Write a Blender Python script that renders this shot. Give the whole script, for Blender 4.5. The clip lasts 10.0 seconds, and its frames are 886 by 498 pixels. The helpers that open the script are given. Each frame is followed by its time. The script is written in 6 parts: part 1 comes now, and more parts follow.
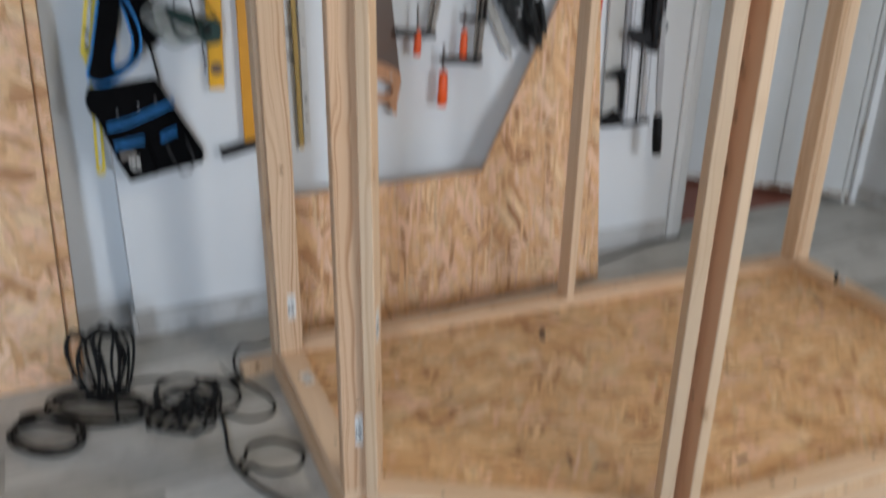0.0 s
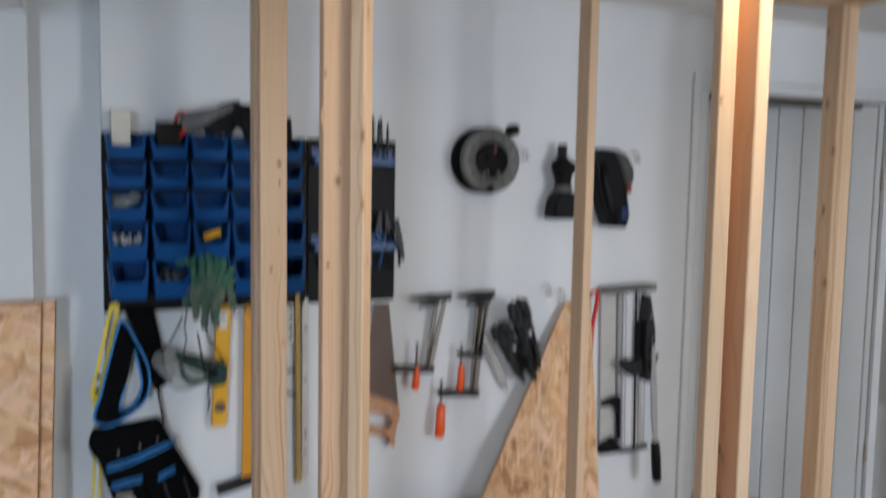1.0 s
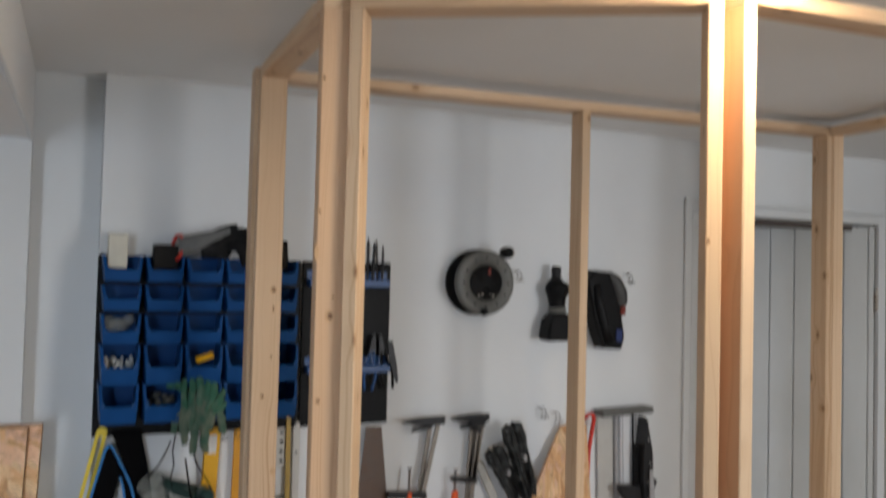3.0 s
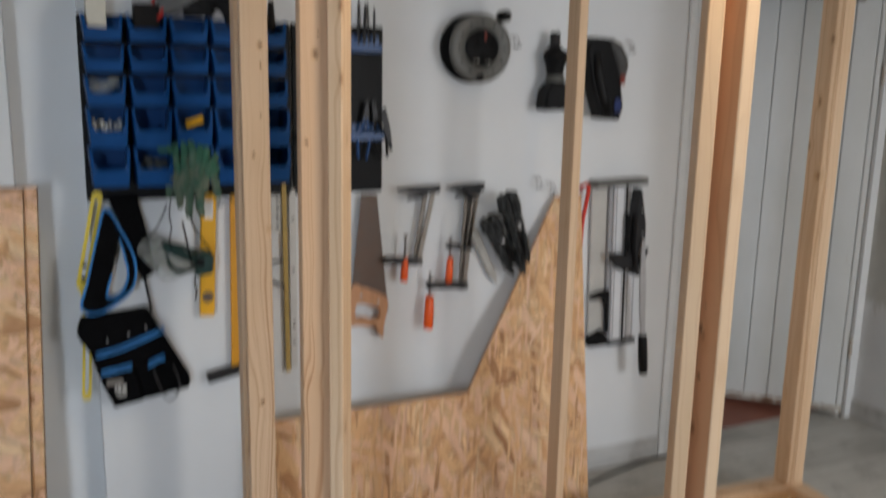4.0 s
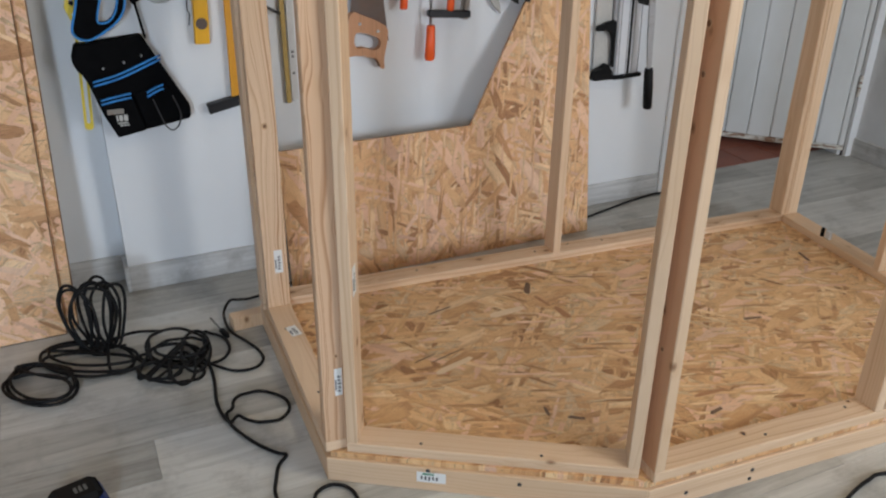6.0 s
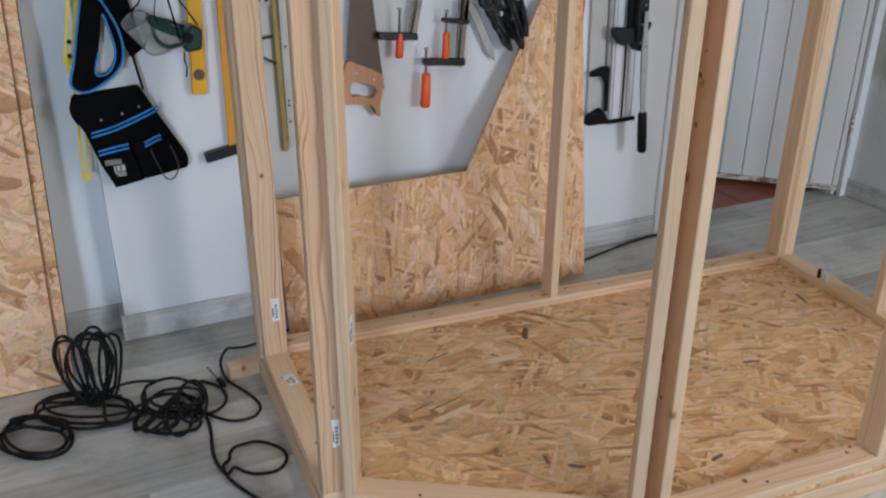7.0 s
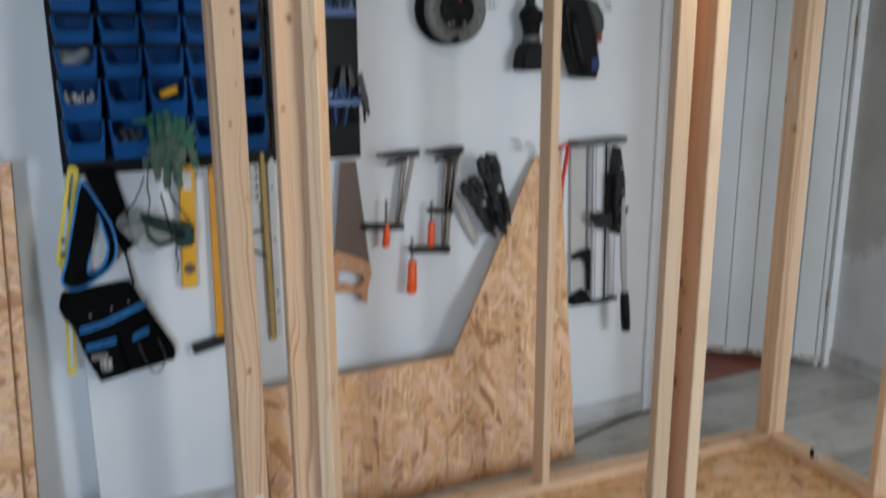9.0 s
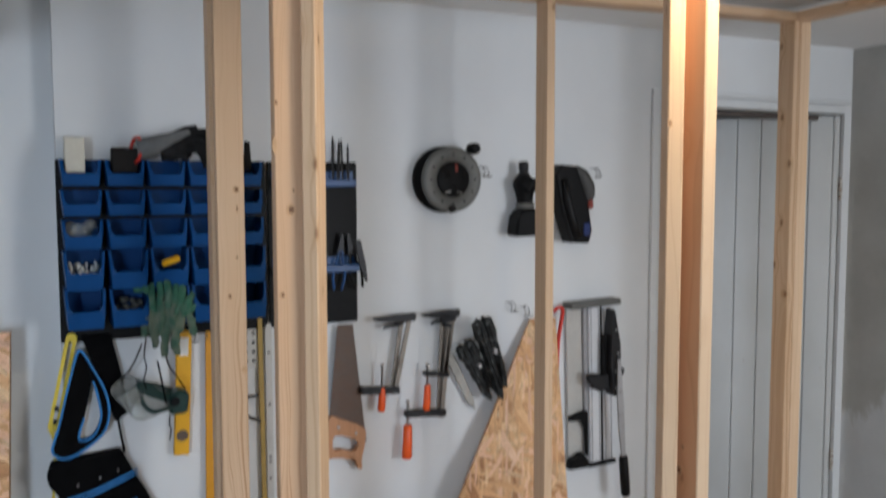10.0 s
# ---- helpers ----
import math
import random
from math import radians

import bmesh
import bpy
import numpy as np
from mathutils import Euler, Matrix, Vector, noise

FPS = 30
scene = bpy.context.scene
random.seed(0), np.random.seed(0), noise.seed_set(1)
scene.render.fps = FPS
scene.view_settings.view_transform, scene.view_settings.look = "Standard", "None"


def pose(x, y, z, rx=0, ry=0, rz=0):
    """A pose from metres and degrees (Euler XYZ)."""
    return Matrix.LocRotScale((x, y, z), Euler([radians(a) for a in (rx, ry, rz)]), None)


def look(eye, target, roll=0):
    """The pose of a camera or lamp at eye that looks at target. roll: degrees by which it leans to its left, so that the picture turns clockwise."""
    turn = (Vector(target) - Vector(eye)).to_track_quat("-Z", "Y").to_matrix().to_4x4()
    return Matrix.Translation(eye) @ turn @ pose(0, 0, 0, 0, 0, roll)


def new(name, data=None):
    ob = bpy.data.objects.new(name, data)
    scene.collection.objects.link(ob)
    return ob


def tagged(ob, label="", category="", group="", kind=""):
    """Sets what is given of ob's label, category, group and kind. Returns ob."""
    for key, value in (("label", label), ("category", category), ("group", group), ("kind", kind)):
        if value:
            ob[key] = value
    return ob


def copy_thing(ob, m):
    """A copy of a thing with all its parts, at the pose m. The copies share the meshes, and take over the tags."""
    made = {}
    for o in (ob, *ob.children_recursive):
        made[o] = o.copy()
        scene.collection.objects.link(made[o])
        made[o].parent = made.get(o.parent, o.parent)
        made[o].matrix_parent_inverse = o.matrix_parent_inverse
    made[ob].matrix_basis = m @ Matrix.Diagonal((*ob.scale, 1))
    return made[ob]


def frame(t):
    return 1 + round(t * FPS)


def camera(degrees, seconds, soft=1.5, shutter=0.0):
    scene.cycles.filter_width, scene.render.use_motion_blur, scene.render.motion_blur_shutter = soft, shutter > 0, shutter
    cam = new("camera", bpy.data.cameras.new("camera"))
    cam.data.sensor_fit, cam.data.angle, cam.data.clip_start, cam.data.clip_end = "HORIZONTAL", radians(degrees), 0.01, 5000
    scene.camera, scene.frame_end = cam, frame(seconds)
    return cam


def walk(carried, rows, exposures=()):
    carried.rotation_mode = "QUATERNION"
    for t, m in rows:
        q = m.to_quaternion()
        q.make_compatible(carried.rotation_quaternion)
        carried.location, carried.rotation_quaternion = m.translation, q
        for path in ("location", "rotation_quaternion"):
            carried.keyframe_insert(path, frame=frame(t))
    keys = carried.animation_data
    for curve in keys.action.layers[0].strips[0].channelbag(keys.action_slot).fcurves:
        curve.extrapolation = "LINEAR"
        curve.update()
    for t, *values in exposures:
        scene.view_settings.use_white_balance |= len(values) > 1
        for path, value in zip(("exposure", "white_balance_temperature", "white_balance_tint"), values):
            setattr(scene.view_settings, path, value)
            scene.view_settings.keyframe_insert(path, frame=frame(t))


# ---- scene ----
cam = camera(55.3, 10.0, 2.1, 0.85)
PATH = [
    (0, (-0.146, -2.644, 1.411), (0.641, -0.99, 0.609), 1.0),
    (0.5, (-0.108, -2.657, 1.556), (0.686, -0.89, 1.06), 1.1),
    (1, (-0.122, -2.673, 1.613), (0.705, -0.861, 1.435), 1.0),
    (1.5, (-0.132, -2.699, 1.68), (0.712, -0.886, 1.741), 1.2),
    (2, (-0.132, -2.707, 1.713), (0.692, -0.896, 1.916), 1.4),
    (2.2, (-0.127, -2.709, 1.715), (0.689, -0.898, 1.944), 1.5),
    (3.5, (-0.103, -2.667, 1.614), (0.733, -0.856, 1.473), 1.3),
    (4, (-0.086, -2.666, 1.555), (0.738, -0.887, 1.162), 1.2),
    (4.5, (-0.091, -2.676, 1.502), (0.698, -0.958, 0.85), 1.2),
    (5, (-0.1, -2.684, 1.427), (0.67, -1.014, 0.642), 0.9),
    (5.5, (-0.086, -2.69, 1.443), (0.666, -1.068, 0.547), 0.9),
    (5.7, (-0.089, -2.697, 1.432), (0.656, -1.082, 0.518), 0.8),
    (7, (-0.083, -2.688, 1.456), (0.686, -1.035, 0.632), 0.2),
    (7.5, (-0.08, -2.689, 1.469), (0.699, -1.028, 0.673), 0.2),
    (8, (-0.079, -2.693, 1.477), (0.712, -1.023, 0.712), 0.2),
    (8.5, (-0.073, -2.696, 1.496), (0.731, -1.002, 0.799), -0.2),
    (9, (-0.088, -2.67, 1.551), (0.768, -0.926, 1.079), -0.3),
    (9.5, (-0.08, -2.68, 1.606), (0.795, -0.905, 1.314), -0.2),
    (10, (-0.091, -2.679, 1.64), (0.796, -0.894, 1.49), -0.1),
]
EXPOSURES = [(0, -0.48, 6210, 11), (0.5, -0.48, 6160, 10), (1.0, -0.56, 6260, 12), (2.2, -0.46, 6500, 11.5), (3.5, -0.88, 6860, 13), (4.5, -0.5, 6610, 12), (5.5, -0.48, 6510, 12), (7.0, -0.5, 6060, 11), (8.0, -0.5, 5990, 12), (9.0, -0.54, 6110, 10), (10, -0.62, 6360, 12)]
walk(cam, [(t, look(eye, target, roll)) for t, eye, target, roll in PATH], EXPOSURES)

# ---- world, daylight and the ceiling lamp's warmth ----
world = bpy.data.worlds.new("sky")
scene.world = world
world.use_nodes = True
wn = world.node_tree
sky = wn.nodes.new("ShaderNodeTexSky")
sky.sky_type, sky.sun_disc = "NISHITA", False
sky.sun_elevation, sky.sun_rotation = radians(40), radians(200)
wn.nodes["Background"].inputs[1].default_value = 0.12
wn.links.new(sky.outputs[0], wn.nodes["Background"].inputs[0])


def window_light(name, m, width, height, power, color, spread=180):
    lamp = bpy.data.lights.new(name, "AREA")
    lamp.spread = radians(spread)
    lamp.shape, lamp.size, lamp.size_y = "RECTANGLE", width, height
    lamp.energy, lamp.color = power, color
    ob = new(name, lamp)
    ob.matrix_world = m
    return ob


window_light("daylight_south_east", look((2.60, -4.66, 1.45), (2.1, -0.3, 0.55)), 1.2, 1.2, 43, (0.88, 0.94, 1.0), 112)
window_light("daylight_south_west", look((-1.40, -4.66, 1.4), (-0.2, -0.5, 0.4)), 0.40, 1.2, 22, (0.70, 0.84, 1.0), 86)

# ---- materials ----


class Nodes:
    """A short way to write node trees."""

    def __init__(self, name, rough=0.5, metal=0.0, spec=0.5):
        self.mat = bpy.data.materials.new(name)
        self.mat.use_nodes = True
        self.tree = self.mat.node_tree
        self.bsdf = self.tree.nodes["Principled BSDF"]
        self.bsdf.inputs["Roughness"].default_value = rough
        self.bsdf.inputs["Metallic"].default_value = metal
        self.bsdf.inputs["Specular IOR Level"].default_value = spec

    def add(self, kind):
        return self.tree.nodes.new(kind)

    def put(self, socket, value):
        if isinstance(value, bpy.types.NodeSocket):
            self.tree.links.new(value, socket)
        else:
            socket.default_value = value

    def coords(self, kind="Object"):
        return self.add("ShaderNodeTexCoord").outputs[kind]

    def mapping(self, vec, scale=(1, 1, 1), rot=(0, 0, 0), loc=(0, 0, 0)):
        n = self.add("ShaderNodeMapping")
        self.put(n.inputs[0], vec)
        n.inputs[1].default_value, n.inputs[2].default_value, n.inputs[3].default_value = loc, rot, scale
        return n.outputs[0]

    def noise(self, vec, scale=5.0, detail=3.0, rough=0.55, dist=0.0):
        n = self.add("ShaderNodeTexNoise")
        self.put(n.inputs["Vector"], vec)
        n.inputs["Scale"].default_value, n.inputs["Detail"].default_value = scale, detail
        n.inputs["Roughness"].default_value, n.inputs["Distortion"].default_value = rough, dist
        return n

    def voronoi(self, vec, scale=1.0, dims="3D", feature="F1"):
        n = self.add("ShaderNodeTexVoronoi")
        n.voronoi_dimensions, n.feature = dims, feature
        self.put(n.inputs["Vector"], vec)
        n.inputs["Scale"].default_value = scale
        return n

    def math(self, op, a, b=0.0, c=0.0):
        n = self.add("ShaderNodeMath")
        n.operation = op
        for s, v in zip(n.inputs, (a, b, c)):
            self.put(s, v)
        return n.outputs[0]

    def vmath(self, op, a, b):
        n = self.add("ShaderNodeVectorMath")
        n.operation = op
        self.put(n.inputs[0], a), self.put(n.inputs[1], b)
        return n.outputs[0]

    def ramp(self, value, *stops, mode="LINEAR"):
        n = self.add("ShaderNodeValToRGB")
        n.color_ramp.interpolation = mode
        el = n.color_ramp.elements
        while len(el) < len(stops):
            el.new(0.5)
        for e, (at, col) in zip(el, stops):
            e.position = at
            e.color = (*col, 1) if len(col) == 3 else col
        self.put(n.inputs[0], value)
        return n.outputs[0]

    def mix(self, fac, a, b, mode="MIX"):
        n = self.add("ShaderNodeMix")
        n.data_type, n.blend_type = "RGBA", mode
        for s, v in ((n.inputs[0], fac), (n.inputs[6], a), (n.inputs[7], b)):
            self.put(s, (*v, 1) if isinstance(v, tuple) and len(v) == 3 else v)
        return n.outputs[2]

    def random(self):
        return self.add("ShaderNodeObjectInfo").outputs["Random"]

    def color(self, value):
        self.put(self.bsdf.inputs["Base Color"], (*value, 1) if isinstance(value, tuple) and len(value) == 3 else value)
        return self

    def rough(self, value):
        self.put(self.bsdf.inputs["Roughness"], value)
        return self

    def bump(self, height, strength=0.2, distance=0.001):
        n = self.add("ShaderNodeBump")
        n.inputs["Strength"].default_value, n.inputs["Distance"].default_value = strength, distance
        self.put(n.inputs["Height"], height)
        self.tree.links.new(n.outputs[0], self.bsdf.inputs["Normal"])
        return self


def plain(name, col, rough=0.5, metal=0.0, vary=0.12, scale=60.0, bump=0.0, spec=0.5):
    """A paint, plastic or metal with two scales of slight unevenness."""
    m = Nodes(name, rough, metal, spec)
    co = m.coords()
    fine, wide = m.noise(co, scale, 4).outputs[0], m.noise(co, scale / 9, 2).outputs[0]
    both = m.math("MULTIPLY_ADD", wide, 0.6, m.math("MULTIPLY", fine, 0.4))
    lo, hi = tuple(c * (1 - vary) for c in col), tuple(min(1, c * (1 + vary)) for c in col)
    m.color(m.ramp(both, (0.3, lo), (0.7, hi)))
    m.rough(m.math("MULTIPLY_ADD", both, 0.2, rough - 0.1))
    if bump:
        m.bump(fine, bump, 0.002)
    return m.mat


def pine_material(name, tone=1.0, red=0.0, figure=1.0, wave=0.045):
    """Planed spruce, the grain along local z: growth rings about a pith outside the board, knots, fine fibres."""
    m = Nodes(name, 0.55, 0, 0.3)
    co = m.coords()
    shift = m.add("ShaderNodeCombineXYZ")
    r = m.random()
    m.put(shift.inputs[0], m.math("MULTIPLY_ADD", r, 0.16, -0.11))
    m.put(shift.inputs[1], m.math("MULTIPLY_ADD", m.math("FRACT", m.math("MULTIPLY", r, 7.3)), 0.10, 0.02))
    m.put(shift.inputs[2], m.math("MULTIPLY", r, 37.0))
    p = m.vmath("ADD", co, shift.outputs[0])
    # knots: rare, drawn out along the grain
    kv = m.voronoi(m.mapping(p, (15, 15, 9.5)), 1.0)
    pick = m.add("ShaderNodeSeparateColor")
    m.put(pick.inputs[0], kv.outputs["Color"])
    some = m.math("GREATER_THAN", pick.outputs[0], 0.55)
    knot = m.math("MULTIPLY", some, m.ramp(kv.outputs["Distance"], (0.05, (1, 1, 1)), (0.15, (0, 0, 0))))
    halo = m.math("MULTIPLY", some, m.ramp(kv.outputs["Distance"], (0.0, (1, 1, 1)), (0.42, (0, 0, 0))))
    wob = m.noise(m.mapping(p, (5, 5, 1.1)), 1.6, 2).outputs[1]
    bent = m.vmath("ADD", p, m.vmath("MULTIPLY", m.vmath("SUBTRACT", wob, (0.5, 0.5, 0.5)), (wave, wave, 0)))
    sep = m.add("ShaderNodeSeparateXYZ")
    m.put(sep.inputs[0], bent)
    rad = m.math("SQRT", m.math("ADD", m.math("MULTIPLY", sep.outputs[0], sep.outputs[0]), m.math("MULTIPLY", sep.outputs[1], sep.outputs[1])))
    rad = m.math("MULTIPLY_ADD", halo, 0.010, rad)
    gaps = m.add("ShaderNodeTexNoise")
    gaps.noise_dimensions = "1D"
    gaps.inputs["Scale"].default_value = 45.0
    m.put(gaps.inputs["W"], m.math("ADD", rad, r))
    ring = m.math("FRACT", m.math("MULTIPLY_ADD", gaps.outputs[0], 3.0, m.math("MULTIPLY", rad, 95.0)))
    dense = m.ramp(gaps.outputs[0], (0.35, (0.35, 0.35, 0.35)), (0.65, (1, 1, 1)))
    if figure > 1.0:
        run = m.add("ShaderNodeSeparateXYZ")
        m.put(run.inputs[0], co)
        dense = m.math("MULTIPLY", dense, m.ramp(m.math("MULTIPLY_ADD", run.outputs[2], 0.4, 0.5), (0.35, (1, 1, 1)), (0.62, (0.22, 0.22, 0.22))))
    late = m.ramp(ring, (0.0, (0, 0, 0)), (0.5, (0.1, 0.1, 0.1)), (0.84, (1, 1, 1)), (0.95, (0, 0, 0)))
    fibre = m.noise(m.mapping(p, (420, 420, 9)), 1.0, 3).outputs[0]
    stain = m.noise(m.mapping(p, (7, 7, 1.5)), 1.0, 2).outputs[0]
    base = m.mix(m.ramp(stain, (0.35, (0, 0, 0)), (0.7, (1, 1, 1))), (0.77 * tone, 0.568 * tone, 0.386 * tone), (0.685 * tone, 0.476 * tone, 0.298 * tone))
    base = m.mix(red, base, (0.56, 0.205, 0.075))
    base = m.mix(m.math("MULTIPLY", m.math("MULTIPLY", late, m.math("MULTIPLY", dense, figure)), m.math("MULTIPLY_ADD", m.math("FRACT", m.math("MULTIPLY", r, 13.7)), 0.5, 0.4)), base, (0.44 * tone, 0.21 * tone, 0.095 * tone))
    base = m.mix(m.math("MULTIPLY_ADD", fibre, 0.35, -0.08), base, (0.56 * tone, 0.39 * tone, 0.24 * tone))
    base = m.mix(m.math("MULTIPLY", halo, 0.3), base, (0.47, 0.25, 0.10))
    base = m.mix(m.math("MULTIPLY", knot, 0.85), base, (0.20, 0.085, 0.035))
    m.color(base)
    m.bump(m.math("MULTIPLY_ADD", late, 0.5, fibre), 0.18, 0.0006)
    return m.mat


def osb_material(name, lean=0.0, spread=1.0, tone=1.0, pale=0.0, chunk=1.0, pink=0.28, hue=(1.02, 0.962, 0.905), relief=0.3):
    """Strand board: layers of long flat blunt chips lying at different angles in the local xy plane."""
    m = Nodes(name, 0.6, 0, 0.3)
    co = m.coords()
    rough = m.noise(co, 60, 4).outputs[1]
    bend = m.noise(co, 9, 2).outputs[1]
    co = m.vmath("ADD", co, m.vmath("MULTIPLY", m.vmath("SUBTRACT", rough, (0.5, 0.5, 0.5)), (0.006, 0.006, 0)))
    co = m.vmath("ADD", co, m.vmath("MULTIPLY", m.vmath("SUBTRACT", bend, (0.5, 0.5, 0.5)), (0.012, 0.012, 0)))
    tones = [
        (0.0, (0.22, 0.095, 0.04)), (0.05, (0.40, 0.19, 0.085)), (0.16, (0.62, 0.365, 0.18)), (0.34, (0.74, 0.50, 0.28)), (0.46, (0.55, 0.285, 0.135)),
        (0.56, (0.68, 0.43, 0.23)), (0.63, (0.47, 0.36, 0.26)), (0.66, (0.76, 0.54, 0.32)), (0.70, (0.83, 0.63, 0.40)), (0.80, (0.64, 0.36, 0.18)), (0.90, (0.72, 0.46, 0.25)), (0.945, (0.36, 0.29, 0.22)), (0.97, (0.78, 0.55, 0.33)),
    ]
    tones = [(a, tuple((c + (q - c) * pale) * tone * k for c, k, q in zip(col, hue, (0.74, 0.56, 0.37)))) for a, col in tones]
    color, height = None, None
    layers = ((4, 7, 24, 0), (-26, 8, 30, 0.42), (33, 9, 28, 0.5), (-60, 10, 36, 0.62), (70, 10, 34, 0.66), (13, 7, 62, 0.66), (-38, 8, 80, 0.72), (48, 9, 70, 0.76), (-8, 8, 34, 0.76), (20, 10, 120, 0.82))
    for n, (angle, length, width, cut) in enumerate(layers):
        spun = m.add("ShaderNodeVectorRotate")
        spun.rotation_type = "Z_AXIS"
        m.put(spun.inputs[0], co)
        spun.inputs["Angle"].default_value = radians(lean + angle * spread)
        turned = m.mapping(spun.outputs[0], (length * (1.5 - 0.5 * chunk), width * chunk, 0.001), (0, 0, 0), (n * 3.7, n * 1.9, 0))
        chip = m.voronoi(turned, 1.0, "2D")
        chip.distance = "CHEBYCHEV"
        sep = m.add("ShaderNodeSeparateColor")
        m.put(sep.inputs[0], chip.outputs["Color"])
        streak = m.noise(m.mapping(spun.outputs[0], (22, 620, 1)), 1.0, 3).outputs[0]
        tint = m.ramp(m.math("ADD", m.math("MULTIPLY", sep.outputs[0], 0.97), m.math("MULTIPLY_ADD", streak, 0.4, -0.2)), *tones)
        tint = m.mix(m.ramp(chip.outputs["Distance"], (0.42, (0, 0, 0)), (0.62, (0.45, 0.45, 0.45))), tint, (0.34 * tone, 0.165 * tone, 0.075 * tone))
        tint = m.mix(m.math("MULTIPLY", m.math("GREATER_THAN", sep.outputs[2], 1.0 - pink), 0.5), tint, (0.80 * tone, 0.53 * tone, 0.40 * tone))
        if color is None:
            color, height = tint, sep.outputs[1]
        else:
            over = m.math("GREATER_THAN", sep.outputs[1], cut)
            color = m.mix(over, color, tint)
            height = m.math("MAXIMUM", m.math("MULTIPLY", over, m.math("ADD", sep.outputs[2], 0.3)), m.math("MULTIPLY", height, 0.8))
    mottle = m.noise(co, 26, 4, 0.65).outputs[0]
    color = m.mix(m.ramp(mottle, (0.35, (0.2, 0.2, 0.2)), (0.6, (0, 0, 0))), color, (0.52 * tone, 0.27 * tone, 0.13 * tone))
    sliver = m.noise(m.mapping(co, (14, 150, 1), (0, 0, radians(lean + 14))), 1.0, 3, 0.6).outputs[0]
    color = m.mix(m.ramp(sliver, (0.64, (0, 0, 0)), (0.68, (0.75, 0.75, 0.75))), color, (0.25 * tone, 0.15 * tone, 0.085 * tone))
    speck = m.noise(co, 150, 3, 0.6).outputs[0]
    color = m.mix(m.ramp(speck, (0.62, (0, 0, 0)), (0.70, (0.65, 0.65, 0.65))), color, (0.24 * tone, 0.11 * tone, 0.05 * tone))
    m.color(color)
    m.bump(height, relief, 0.0012)
    return m.mat


def plaster_material(name, col, streak=0.03):
    m = Nodes(name, 0.75, 0, 0.25)
    co = m.coords()
    wide, fine = m.noise(co, 1.4, 4, 0.6).outputs[0], m.noise(co, 190, 3).outputs[0]
    roller = m.noise(m.mapping(co, (9, 9, 5)), 1.0, 3).outputs[0]
    val = m.math("MULTIPLY_ADD", wide, 0.75, m.math("MULTIPLY", roller, 0.25))
    m.color(m.ramp(val, (0.25, tuple(c * (1 - 2.2 * streak) for c in col)), (0.75, tuple(min(1, c * (1 + streak)) for c in col))))
    m.bump(m.math("MULTIPLY_ADD", fine, 0.5, m.math("MULTIPLY", roller, 0.8)), 0.16, 0.0015)
    return m.mat


def laminate_material(name):
    """Grey oak laminate, the grain along local x; every plank its own shade."""
    m = Nodes(name, 0.42, 0, 0.45)
    co = m.coords()
    r = m.random()
    shift = m.add("ShaderNodeCombineXYZ")
    m.put(shift.inputs[0], m.math("MULTIPLY", r, 31.0)), m.put(shift.inputs[1], m.math("MULTIPLY", r, 17.0))
    p = m.vmath("ADD", co, shift.outputs[0])
    bend = m.noise(m.mapping(p, (1.5, 7, 1)), 1.0, 3).outputs[0]
    grain = m.noise(m.mapping(p, (2.2, 38, 1)), 1.0, 5, 0.65, 0.6).outputs[0]
    fine = m.noise(m.mapping(p, (14, 330, 1)), 1.0, 2).outputs[0]
    val = m.math("ADD", m.math("MULTIPLY", grain, 0.6), m.math("MULTIPLY_ADD", fine, 0.2, m.math("MULTIPLY", bend, 0.3)))
    val = m.math("ADD", val, m.math("MULTIPLY_ADD", r, 0.26, -0.13))
    col = m.ramp(val, (0.3, (0.27, 0.26, 0.235)), (0.5, (0.44, 0.43, 0.395)), (0.72, (0.62, 0.61, 0.57)))
    dust = m.noise(m.coords("Generated"), 3.0, 5, 0.7).outputs[0]
    col = m.mix(m.ramp(dust, (0.5, (0, 0, 0)), (0.78, (0.35, 0.35, 0.35))), col, (0.52, 0.51, 0.485))
    scuff = m.noise(m.add("ShaderNodeNewGeometry").outputs["Position"], 5.5, 6, 0.72).outputs[0]
    col = m.mix(m.ramp(scuff, (0.5, (0, 0, 0)), (0.68, (0.5, 0.5, 0.5))), col, (0.20, 0.19, 0.165))
    m.color(col)
    m.rough(m.math("MULTIPLY_ADD", grain, 0.25, 0.3))
    m.bump(val, 0.1, 0.0006)
    return m.mat


def skirting_material(name):
    m = Nodes(name, 0.5, 0, 0.4)
    co = m.coords()
    grain = m.noise(m.mapping(co, (3, 3, 55)), 1.0, 4, 0.6, 0.7).outputs[0]
    worn = m.noise(co, 9, 5, 0.7).outputs[0]
    m.color(m.mix(m.ramp(worn, (0.52, (0, 0, 0)), (0.7, (0.55, 0.55, 0.55))), m.ramp(grain, (0.3, (0.42, 0.42, 0.41)), (0.7, (0.64, 0.64, 0.63))), (0.26, 0.24, 0.22)))
    return m.mat


def glow_material(name, col, strength):
    m = Nodes(name, 0.4)
    m.color(col)
    m.bsdf.inputs["Emission Color"].default_value = (*col, 1)
    m.bsdf.inputs["Emission Strength"].default_value = strength
    return m.mat


def clear_material(name, col, rough=0.08):
    m = Nodes(name, rough)
    m.color(col)
    m.bsdf.inputs["Transmission Weight"].default_value = 0.85
    m.bsdf.inputs["IOR"].default_value = 1.25
    return m.mat


